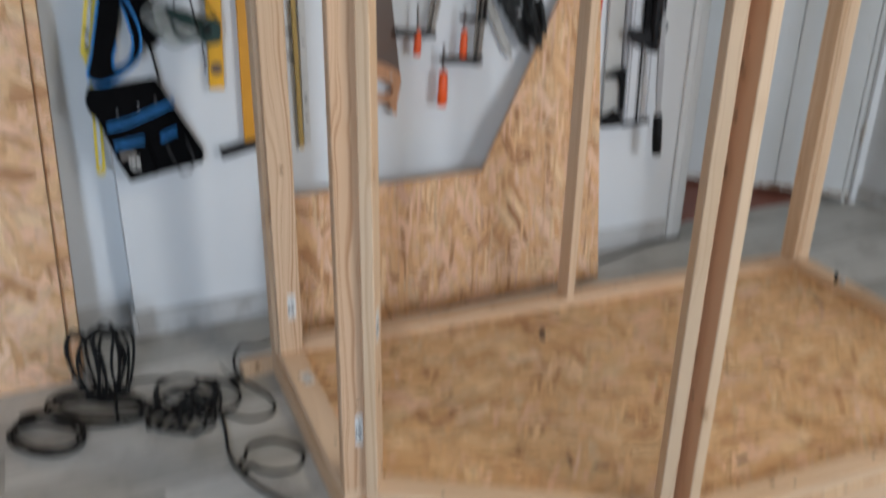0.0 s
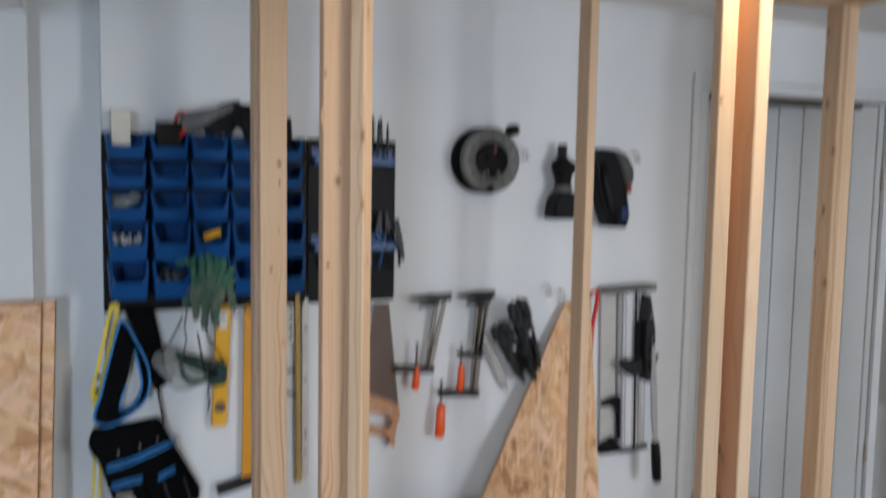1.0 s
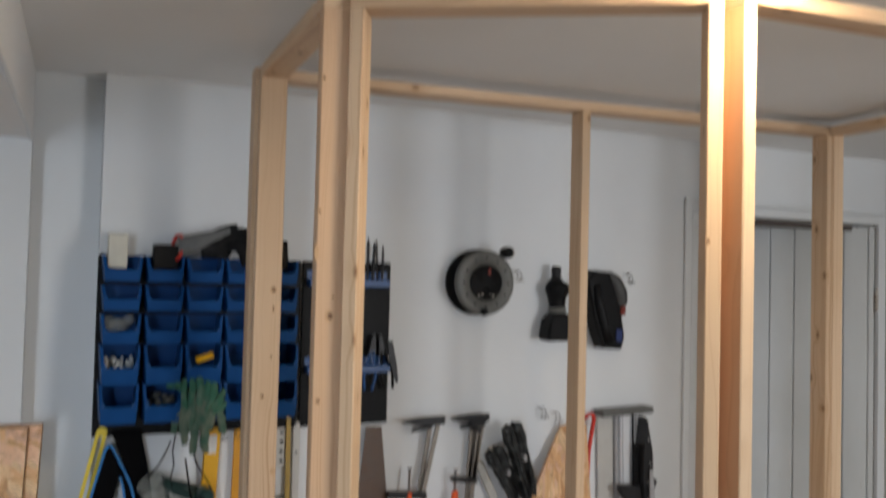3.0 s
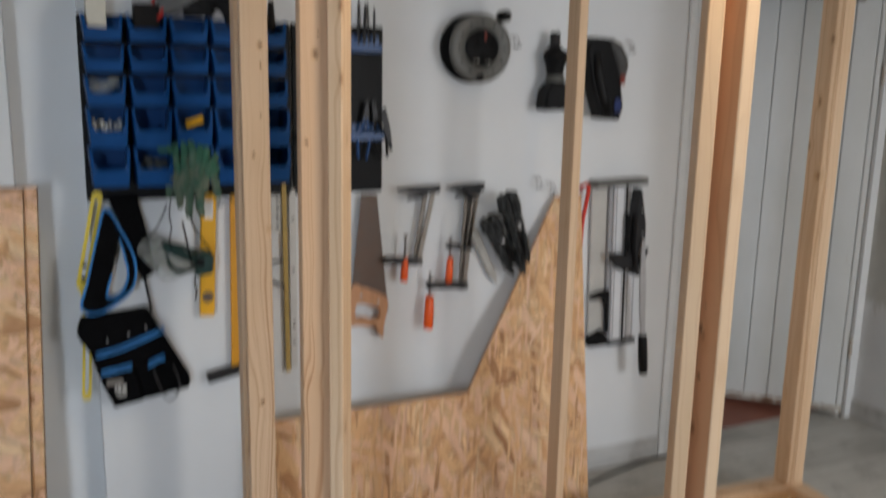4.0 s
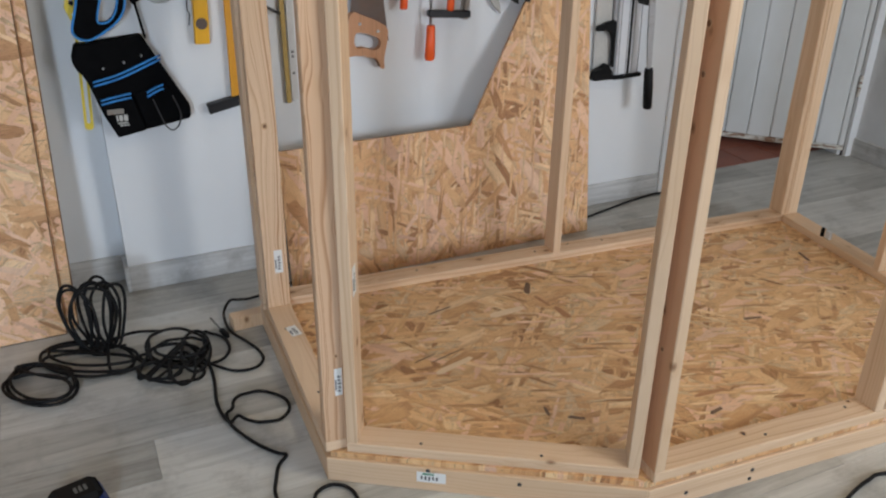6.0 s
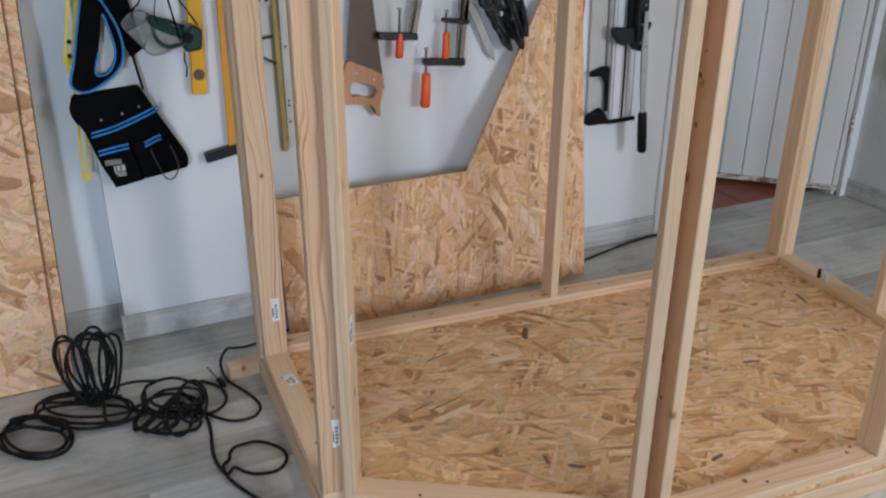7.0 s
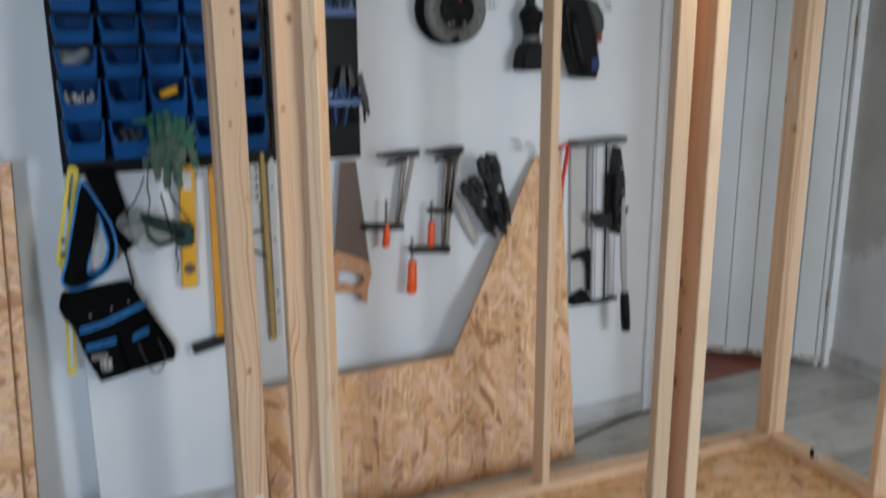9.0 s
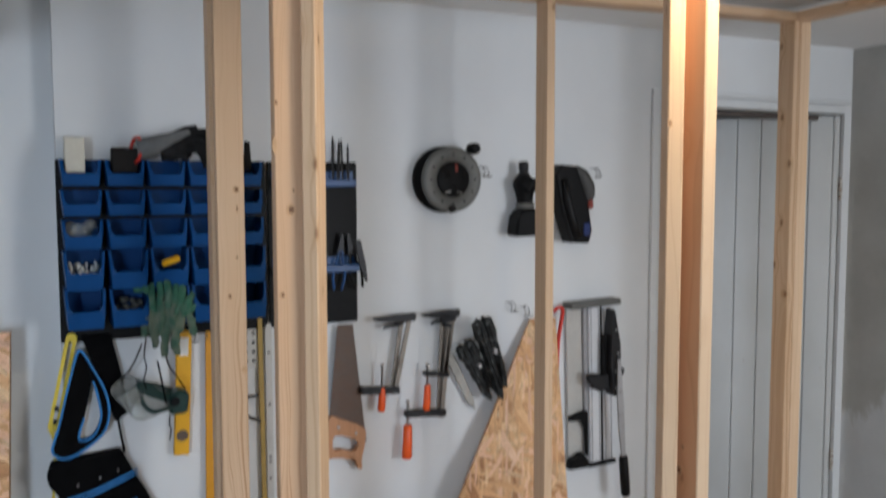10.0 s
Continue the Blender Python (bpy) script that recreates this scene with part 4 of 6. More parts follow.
# drill bits and small tools in the racks
for k, (x, h) in enumerate(((0.672, 0.12), (0.695, 0.10), (0.715, 0.13), (0.74, 0.09), (0.83, 0.125), (0.848, 0.115), (0.864, 0.12), (0.882, 0.105), (0.78, 0.1), (0.80, 0.12))):
    bm = bmesh.new()
    r = 0.003 + 0.001 * (k % 3)
    h *= 1.3
    pts = [(0, 0, -0.02 + h * j / 14) for j in range(15)]
    tube(bm, pts, [r * (1 + 0.16 * math.sin(j * 2.1)) if j < 13 else r * (0.6 if j == 13 else 0.1) for j in range(15)], 7)
    on_panel("drill_bit", bm, CASTIRON, "dark steel drill bit standing in the rack", "drill bit", pose(x, -0.036, 1.645, 0, 2 * (k % 3 - 1), 0), "drill bits in the rack")


def pliers(m, mat):
    ob = thing("pliers", "pliers hanging in the blue rack", "pliers", "pliers in the rack")
    ob.matrix_basis = m
    for s in (-1, 1):
        b = bmesh.new()
        tube(b, smooth_path([(0.004 * s, 0, 0.03), (0.012 * s, 0, -0.01), (0.02 * s, 0, -0.05), (0.013 * s, 0, -0.1)], 5), 0.0065, 8, flat=0.7)
        part("grip", b, mat, ob)
    b = bmesh.new()
    prism(b, [(-0.013, 0.02), (0.013, 0.02), (0.004, 0.085), (-0.004, 0.085)], -0.005, 0.005)
    part("jaw", b, CASTIRON, ob)
    return ob


for x, a, mat in ((0.68, 3, BLACK), (0.73, -4, RED), (0.79, 2, BLACK), (0.85, 5, BLUE_RACK), (0.895, -12, BLACK)):
    pliers(pose(x - 0.009, -0.04, 1.396, 0, a, 0), mat)
bm = bmesh.new()
prism(bm, [(-0.006, 0.05), (0.012, 0.05), (0.03, -0.03), (0.036, -0.085), (0.03, -0.09), (0.008, -0.03)], -0.004, 0.004)
on_panel("scissors", bm, CASTIRON, "dark shears hanging from the blue rack", "shears", pose(0.902, -0.06, 1.395))

# hooks
for x, z in ((1.385, 1.70), (1.875, 1.70), (1.50, 1.205), (1.56, 1.185), (0.35, 1.19), (0.40, 1.19)):
    for dx in (0.0, 0.017):
        bm = bmesh.new()
        tube(bm, smooth_path([(0, 0, 0.004), (0, -0.02, 0.006), (0.008, -0.032, -0.012), (0.003, -0.026, -0.03), (0.013, -0.03, -0.03), (0.016, -0.04, -0.024)], 5), 0.0014, 6)
        loose("wall_hook", bm, DARKSTEEL, "small bent wire hook screwed into the wall", "hook", pose(x + dx, 0, z, 0, 4 if dx else -3, 0), "wire hooks on the wall")

# ---- yellow adjustable strap rule ----
yellow_rule = thing("yellow_gauge", "slotted yellow folding gauge hanging on the wall", "gauge", at=(-0.006, 0, 0.575))


def slotted(p0, p1, width, slot, y):
    """A flat bar with rounded ends and one long slot."""
    a, b = Vector((p0[0], y, p0[1])), Vector((p1[0], y, p1[1]))
    u = (b - a).normalized()
    n = Vector((u.z, 0, -u.x))
    bm = bmesh.new()

    def oval(half, back):
        pts = []
        for k in range(9):
            t = math.pi * k / 8
            pts.append(a + u * back + n * half * math.cos(t) - u * half * math.sin(t))
        for k in range(9):
            t = math.pi * k / 8
            pts.append(b - u * back - n * half * math.cos(t) + u * half * math.sin(t))
        return pts

    o, i = oval(width / 2, width / 2), oval(slot / 2, width)
    vo, vi = [bm.verts.new(p) for p in o], [bm.verts.new(p) for p in i]
    wo, wi = [bm.verts.new(p + Vector((0, 0.006, 0))) for p in o], [bm.verts.new(p + Vector((0, 0.006, 0))) for p in i]
    for k in range(18):
        j = (k + 1) % 18
        for q in ((vo[k], vo[j], vi[j], vi[k]), (vo[k], wo[k], wo[j], vo[j]), (vi[j], wi[j], wi[k], vi[k]), (wo[j], wo[k], wi[k], wi[j])):
            bm.faces.new(q)
    return part("slotted_bar", bm, PALEYEL, yellow_rule)


slotted((-0.030, 0.355), (0.032, 0.64), 0.030, 0.010, -0.034)
slotted((-0.033, 0.385), (-0.002, 0.29), 0.028, 0.008, -0.026)
slotted((-0.012, 0.33), (-0.034, 0.004), 0.026, 0.010, -0.018)
for x, z in ((-0.017, 0.425), (-0.022, 0.385)):
    bm = bmesh.new()
    lathe(bm, [(0.005, -0.043), (0.0065, -0.041), (0.0065, -0.03)], (x, 0, z), "y", 10)
    part("rivet", bm, DARKCARD, yellow_rule)

# ---- tool belt ----
belt = thing("tool_belt", "black canvas tool belt with blue piping hanging on the wall", "tool belt", at=(0.091, 0, 0.556))


def rel(pts, y):
    return [(x - 0.1, y, z - 0.56) for x, z in pts]


outer = [(0.050, 1.172), (0.085, 1.115), (0.117, 1.042), (0.125, 0.975), (0.104, 0.918), (0.04, 0.872), (-0.004, 0.862), (-0.030, 0.888), (-0.012, 0.95), (0.003, 1.01), (0.026, 1.10)]
inner = [(0.083, 1.075), (0.09, 1.06), (0.098, 1.02), (0.104, 0.97), (0.09, 0.925), (0.068, 0.905), (0.044, 0.906), (0.045, 0.93), (0.058, 0.97), (0.068, 1.01), (0.078, 1.06)]
bm = bmesh.new()
ro, ri = smooth_path(rel(outer, -0.06), 5, True), smooth_path(rel(inner, -0.045), 5, True)
vo, vi = [bm.verts.new(p) for p in ro], [bm.verts.new(p) for p in ri]
vb, vd = [bm.verts.new(p + Vector((0, 0.03, 0))) for p in ro], [bm.verts.new(p + Vector((0, 0.03, 0))) for p in ri]
n = len(ro)
for k in range(n):
    j = (k + 1) % n
    bm.faces.new((vo[k], vo[j], vi[j], vi[k])), bm.faces.new((vo[j], vo[k], vb[k], vb[j])), bm.faces.new((vi[k], vi[j], vd[j], vd[k])), bm.faces.new((vb[k], vd[k], vd[j], vb[j]))
strap = part("strap", bm, CLOTH, belt)
bm = bmesh.new()
tube(bm, [p + Vector((0, -0.002, 0)) for p in ro], 0.0034, 8, True)
part("piping", bm, BLUECLOTH, strap, "blue piping along the edge")
bm = bmesh.new()
tube(bm, [p + Vector((0, -0.002, 0)) for p in ri[: n * 3 // 4]], 0.0032, 8)
part("piping", bm, BLUECLOTH, strap, "blue piping along the edge")
bm = bmesh.new()
prism(bm, [(-0.045, 0.65), (0.038, 0.65), (0.060, 0.55), (0.076, 0.46), (0.085, 0.41), (0.044, 0.385), (0.02, 0.46), (-0.01, 0.56)], -0.035, -0.012, bevel=0.004)
part("webbing", bm, CLOTH, belt)
bm = bmesh.new()
tube(bm, smooth_path([(0.05, -0.03, 0.40), (0.057, -0.035, 0.35), (0.066, -0.04, 0.29)], 4), 0.006, 6, flat=0.5)
part("tether", bm, CLOTH, belt)
pouch_outline = [(-0.147, 0.245), (-0.132, 0.29), (-0.06, 0.286), (0.055, 0.303), (0.095, 0.22), (0.170, 0.075), (0.168, 0.038), (0.06, 0.022), (-0.055, 0.002), (-0.085, 0.075), (-0.108, 0.18), (-0.138, 0.215)]
bm = bmesh.new()
prism(bm, pouch_outline, -0.055, -0.012, bevel=0.006)
pouch = part("pouch", bm, CLOTH, belt)
for poly in (
    [(-0.055, 0.004), (-0.1, 0.125), (0.0, 0.133), (0.03, 0.018)],
    [(0.035, 0.02), (0.006, 0.135), (0.10, 0.155), (0.165, 0.075), (0.162, 0.04), (0.06, 0.025)],
):
    bm = bmesh.new()
    prism(bm, poly, -0.068, -0.056, bevel=0.003)
    part("pocket", bm, CLOTH, belt)
for pts, w in (([(-0.1, 0.175), (-0.03, 0.19), (0.04, 0.215), (0.098, 0.238)], 0.0055), ([(-0.088, 0.118), (-0.04, 0.126), (0.0, 0.131)], 0.0055), ([(0.045, 0.128), (0.075, 0.142), (0.095, 0.148)], 0.006)):
    bm = bmesh.new()
    for up_by in (-0.0065, 0.0055):
        tube(bm, smooth_path([(x, -0.069, z + up_by) for x, z in pts], 5), w * 0.55, 8, flat=0.35, up=(0, 1, 0))
    part("trim", bm, BLUECLOTH, belt, "blue trim strip")
for x, z in ((-0.065, 0.215), (-0.005, 0.228), (0.045, 0.244)):
    bm = bmesh.new()
    lathe(bm, [(0.002, -0.062), (0.0035, -0.06), (0.0035, -0.055)], (x, 0, z), "y", 8)
    part("rivet", bm, STEEL, belt)
bm = bmesh.new()
box(bm, (-0.075, -0.0695, 0.078), (-0.028, -0.0685, 0.094), 0)
part("badge", bm, WORNBAR, belt, "small metal badge")
bm = bmesh.new()
for x0, x1, z0, z1 in ((-0.052, -0.047, 0.055, 0.074), (-0.044, -0.034, 0.055, 0.074), (-0.031, -0.02, 0.055, 0.074), (-0.05, -0.02, 0.047, 0.051), (-0.045, -0.018, 0.04, 0.0435)):
    box(bm, (x0, -0.0692, z0), (x1, -0.0686, z1))
part("emblem", bm, BEDGREY, belt, "pale printed emblem")
bm = bmesh.new()
tube(bm, smooth_path([(0.06, -0.07, 0.112), (0.072, -0.074, 0.07), (0.088, -0.076, 0.025), (0.105, -0.078, 0.012), (0.125, -0.076, 0.025), (0.135, -0.072, 0.06), (0.118, -0.07, 0.118)], 5), 0.0022, 6)
part("chain", bm, DARKSTEEL, belt, "thin chain loop")

# ---- green gloves and goggles ----
def crumpled(bm, rings, folds, depth, seed, sides=48):
    """A limp cloth body, hanging in folds: rings of (centre, half width, half thickness)."""
    loops = []
    for c, w, d in rings:
        loop = []
        for k in range(sides):
            t = 2 * math.pi * k / sides
            p = Vector(c) + Vector((w * math.cos(t), d * math.sin(t), 0))
            wave = math.sin(folds * math.cos(t) * 3.1 + seed + 9.0 * c[2])
            p += Vector((0, -depth * wave * abs(math.sin(t)), depth * 0.8 * math.sin(folds * 2.3 * math.cos(t) + seed)))
            p += noise.noise_vector(p * 38.0) * depth * 0.9
            loop.append(bm.verts.new(p))
        loops.append(loop)
    for a, b in zip(loops, loops[1:]):
        for k in range(sides):
            bm.faces.new((a[k], a[(k + 1) % sides], b[(k + 1) % sides], b[k])).smooth = True
    bm.faces.new(loops[0][::-1]), bm.faces.new(loops[-1])


glove = thing("garden_glove", "green and grey knitted glove hanging over a bin", "glove", at=(-0.009, 0, 0.016))
bm = bmesh.new()
crumpled(bm, [((0.292, -0.128, 1.312), 0.046, 0.014), ((0.29, -0.139, 1.285), 0.056, 0.021), ((0.287, -0.142, 1.255), 0.055, 0.020), ((0.283, -0.140, 1.222), 0.053, 0.018), ((0.282, -0.136, 1.190), 0.046, 0.012)], 3.3, 0.006, 0.4)
part("palm", bm, GLOVEKNIT, glove, "grey knitted palm")
for pts, r in (
    ([(0.240, -0.135, 1.275), (0.229, -0.142, 1.245), (0.222, -0.138, 1.215), (0.219, -0.130, 1.188)], 0.0125), ([(0.258, -0.14, 1.25), (0.250, -0.15, 1.22), (0.247, -0.145, 1.19), (0.251, -0.135, 1.157)], 0.0138),
    ([(0.278, -0.14, 1.24), (0.277, -0.152, 1.20), (0.272, -0.148, 1.165), (0.277, -0.135, 1.128)], 0.014), ([(0.300, -0.14, 1.24), (0.306, -0.15, 1.20), (0.304, -0.145, 1.165), (0.312, -0.135, 1.130)], 0.013),
    ([(0.328, -0.14, 1.27), (0.345, -0.15, 1.245), (0.352, -0.146, 1.215), (0.361, -0.135, 1.184)], 0.0138),
):
    bm = bmesh.new()
    path = smooth_path(pts, 6)
    n = len(path) - 1
    tube(bm, path, [r * (1.0 - 0.28 * k / n + 0.13 * math.sin(2.3 * k + 90 * r) + 0.06 * math.sin(5.1 * k)) for k in range(n + 1)], 14, flat=0.6, up=(0, 1, 0))
    for v in bm.verts:
        v.co += noise.noise_vector(v.co * 55.0) * 0.0045
    part("finger", bm, GLOVEKNIT, glove)
# the coated back is bunched up over the rim of the bin in stiff ridges
for pts, r in (
    ([(0.250, -0.150, 1.262), (0.243, -0.152, 1.30), (0.246, -0.132, 1.345)], 0.009), ([(0.262, -0.155, 1.28), (0.266, -0.158, 1.318), (0.264, -0.135, 1.352)], 0.0095),
    ([(0.283, -0.158, 1.27), (0.288, -0.164, 1.315), (0.282, -0.138, 1.357)], 0.0105), ([(0.303, -0.155, 1.275), (0.303, -0.165, 1.31), (0.311, -0.140, 1.343)], 0.0095),
    ([(0.305, -0.160, 1.255), (0.320, -0.166, 1.295), (0.327, -0.142, 1.335)], 0.0105), ([(0.322, -0.155, 1.258), (0.340, -0.162, 1.285), (0.358, -0.138, 1.310)], 0.0105),
    ([(0.325, -0.15, 1.245), (0.346, -0.156, 1.262), (0.367, -0.138, 1.277)], 0.0095), ([(0.240, -0.135, 1.318), (0.222, -0.138, 1.332), (0.198, -0.130, 1.328)], 0.0105),
):
    bm = bmesh.new()
    path = smooth_path(pts, 7)
    n = len(path) - 1
    tube(bm, path, [r * (0.75 + 0.35 * math.sin(math.pi * (k + 0.5) / (n + 1)) + 0.1 * math.sin(3.7 * k + 70 * r)) for k in range(n + 1)], 12, flat=0.7, up=(0, 1, 0))
    for v in bm.verts:
        v.co += noise.noise_vector(v.co * 60.0) * 0.005
    part("fold", bm, GREENGLOVE, glove, "green coated fold")
goggles = thing("safety_goggles", "clear safety goggles with dark green frame and black strap", "goggles", at=(0.251, 0, 0.960))
bm = bmesh.new()
tube(bm, smooth_path([(-0.045, -0.075, 0.085), (-0.045, -0.10, 0.045), (-0.02, -0.115, 0.02), (0.02, -0.11, 0.022), (0.06, -0.09, 0.032), (0.07, -0.05, 0.05), (0.03, -0.035, 0.065), (-0.01, -0.05, 0.085)], 6, True), 0.0065, 8, True)
part("rim", bm, DARKGREEN, goggles, "dark green rim")
bm = bmesh.new()
prism(bm, [(-0.062, 0.104), (-0.046, 0.110), (-0.02, 0.088), (0.012, 0.072), (0.036, 0.064), (0.036, 0.034), (0.005, 0.046), (-0.03, 0.062), (-0.056, 0.076)], -0.098, -0.055, bevel=0.007)
part("brow", bm, DARKGREEN, goggles)
bm = bmesh.new()
prism(bm, [(0.032, -0.004), (0.082, 0.0), (0.088, 0.06), (0.06, 0.075), (0.03, 0.05)], -0.105, -0.04, bevel=0.007)
part("side_guard", bm, DARKGREEN, goggles)
bm = bmesh.new()
lathe(bm, [(0.012, -0.112), (0.014, -0.11), (0.014, -0.104), (0.008, -0.104)], (0.045, 0, 0.04), "y", 16)
part("vent", bm, BLACK, goggles)
bm = bmesh.new()
cup = []
for k in range(10):
    u = k / 9
    cup.append([(-0.02 - 0.075 * u + (0.055 - 0.02 * u) * math.cos(t), -0.075 + 0.035 * math.sin(t) * (1 - 0.4 * u), 0.03 + 0.065 * u + (0.035 - 0.012 * u) * math.sin(t + 0.6)) for t in (2 * math.pi * j / 18 for j in range(18))])
rows = [[bm.verts.new(p) for p in c] for c in cup]
for c0, c1 in zip(rows, rows[1:]):
    for j in range(18):
        bm.faces.new((c0[j], c0[(j + 1) % 18], c1[(j + 1) % 18], c1[j])).smooth = True
skin = part("lens", bm, CLEAR, goggles, "clear cupped lens")
shell = skin.modifiers.new("shell", "SOLIDIFY")
shell.thickness = 0.0015
for pts in (
    [(-0.035, -0.1, 0.085), (-0.04, -0.1, 0.115), (-0.034, -0.11, 0.15), (-0.04, -0.12, 0.19), (-0.035, -0.13, 0.24)], [(0.078, -0.09, 0.07), (0.055, -0.1, 0.11), (0.03, -0.11, 0.15), (0.02, -0.12, 0.19), (0.03, -0.13, 0.24)],
    [(0.03, -0.1, 0.0), (0.028, -0.1, -0.03), (0.033, -0.1, -0.042), (0.028, -0.1, -0.075)], [(-0.1, -0.08, 0.10), (-0.095, -0.08, 0.125), (-0.08, -0.09, 0.14), (-0.06, -0.1, 0.18), (-0.045, -0.11, 0.22)], [(0.02, -0.11, 0.035), (0.008, -0.12, 0.10), (-0.005, -0.13, 0.17)],
):
    bm = bmesh.new()
    tube(bm, smooth_path(pts, 5), 0.0038, 6, flat=0.5)
    part("band", bm, CLOTH, goggles)
bm = bmesh.new()
box(bm, (-0.104, -0.085, 0.118), (-0.09, -0.077, 0.128), bevel=0.002)
part("buckle", bm, BLACK, goggles)

# ---- levels, square, rules ----
level = thing("spirit_level", "yellow spirit level hanging upright on the wall", "spirit level", at=(0.322, 0, 0.813))
bm = bmesh.new()
box(bm, (-0.022, -0.04, 0.0), (0.022, -0.016, 0.385), bevel=0.002)
body = part("body", bm, YELLOW, level)
bm = bmesh.new()
lathe(bm, [(0.0175, -0.0415), (0.0175, -0.041), (0.0115, -0.041), (0.0115, -0.0425)], (0, 0, 0.062), "y", 24)
part("vial_ring", bm, RUSTY, level)
bm = bmesh.new()
lathe(bm, [(0.0112, -0.0423), (0.0112, -0.0418)], (0, 0, 0.062), "y", 20)
part("vial", bm, CREAM, level)
bm = bmesh.new()
box(bm, (-0.014, -0.0412, 0.31), (0.012, -0.0404, 0.365))
part("plate", bm, PAPER, level, "white printed plate")
level.rotation_euler = (0, radians(2.6), 0)

square = thing("t_square", "amber rule with a dark steel stock hanging on the wall", "square", at=(0.412, 0, 0.614))
bm = bmesh.new()
box(bm, (-0.018, -0.03, 0.0), (0.018, -0.018, 0.575), bevel=0.0015)
part("blade", bm, AMBER, square)
bm = bmesh.new()
box(bm, (-0.098, -0.04, -0.018), (0.018, -0.014, 0.014), bevel=0.002)
part("stock", bm, CASTIRON, square, "", pose(0, 0, 0.012, 0, -12, 0))
square.rotation_euler = (0, radians(1.0), 0)
bm = bmesh.new()
box(bm, (-0.0075, -0.022, 0.0), (0.0075, -0.014, 0.625), bevel=0.001)
loose("wooden_rule", bm, OCHRE, "narrow yellow wooden rule hanging on the wall", "ruler", pose(0.582, 0, 0.592, 0, -0.6, 0))
rule = thing("steel_rule", "pale perforated steel strip hanging on the wall", "ruler", at=(0.604, 0, 0.6))
bm = bmesh.new()
box(bm, (-0.011, -0.016, 0.0), (0.011, -0.011, 0.60), bevel=0.001)
strip = part("strip", bm, LIGHTPLASTIC, rule)
for z in (0.085, 0.14, 0.155, 0.33, 0.5):
    bm = bmesh.new()
    box(bm, (-0.004, -0.0172, z), (0.004, -0.0162, z + 0.008))
    part("mark", bm, INK, strip)
frame_square = thing("perforated_bracket", "pale perforated steel bracket hanging on the wall", "bracket", at=(0.52, 0, 1.06))
bm = bmesh.new()
box(bm, (-0.05, -0.012, 0.0), (0.05, -0.006, 0.16), bevel=0.001)
plate_1 = part("sheet", bm, LIGHTPLASTIC, frame_square)
for k in range(4):
    for j in range(5):
        bm = bmesh.new()
        lathe(bm, [(0.006, -0.0135), (0.006, -0.0125)], (-0.036 + 0.024 * k, 0, 0.02 + 0.03 * j), "y", 10)
        part("hole", bm, BLACK, plate_1)
for pts in ([(0.495, -0.03, 0.965), (0.53, -0.03, 0.968), (0.565, -0.03, 0.972)], [(0.497, -0.03, 0.95), (0.52, -0.03, 0.915), (0.57, -0.03, 0.885)]):
    bm = bmesh.new()
    tube(bm, smooth_path(pts, 4), 0.005, 6)
    loose("compass", bm, DARKSTEEL, "dark steel divider arm on the wall", "divider")

# ---- hand saw ----
saw = thing("hand_saw", "hand saw with stained blade and wooden handle on the wall", "saw", at=(0.869, 0, 0.676))
bm = bmesh.new()
prism(bm, [(-0.068, 0.19), (0.064, 0.092), (0.06, 0.12), (0.018, 0.50), (-0.036, 0.50)], -0.03, -0.028)
part("blade", bm, RUSTY, saw)
outer = [(-0.085, 0.06), (-0.085, 0.13), (-0.068, 0.195), (-0.03, 0.185), (0.05, 0.145), (0.055, 0.10), (0.042, 0.04), (0.042, 0.006), (0.03, 0.006), (0.018, 0.035), (-0.025, 0.05), (-0.06, 0.055)]
inner = [(-0.058, 0.085), (-0.062, 0.105), (-0.055, 0.128), (-0.03, 0.128), (0.015, 0.112), (0.03, 0.098), (0.03, 0.082), (0.018, 0.07), (0.0, 0.07), (-0.03, 0.08), (-0.045, 0.078), (-0.052, 0.08)]
bm = bmesh.new()
ro, ri = smooth_path([(x, -0.041, z) for x, z in outer], 3, True), smooth_path([(x, -0.041, z) for x, z in inner], 3, True)
va, vb = [bm.verts.new(p) for p in ro], [bm.verts.new(p) for p in ri]
vc, vd = [bm.verts.new(p + Vector((0, 0.024, 0))) for p in ro], [bm.verts.new(p + Vector((0, 0.024, 0))) for p in ri]
for k in range(len(ro)):
    j = (k + 1) % len(ro)
    for quad in ((va[k], va[j], vb[j], vb[k]), (va[j], va[k], vc[k], vc[j]), (vb[k], vb[j], vd[j], vd[k]), (vc[k], vd[k], vd[j], vc[j])):
        bm.faces.new(quad)
part("handle", bm, HANDLEWOOD, saw, "worn wooden handle")
for x, z in ((-0.04, 0.158), (0.022, 0.13)):
    bm = bmesh.new()
    lathe(bm, [(0.004, -0.044), (0.0055, -0.042), (0.0055, -0.04)], (x, 0, z), "y", 10)
    part("rivet", bm, STEEL, saw)

# ---- clamps with orange handles ----


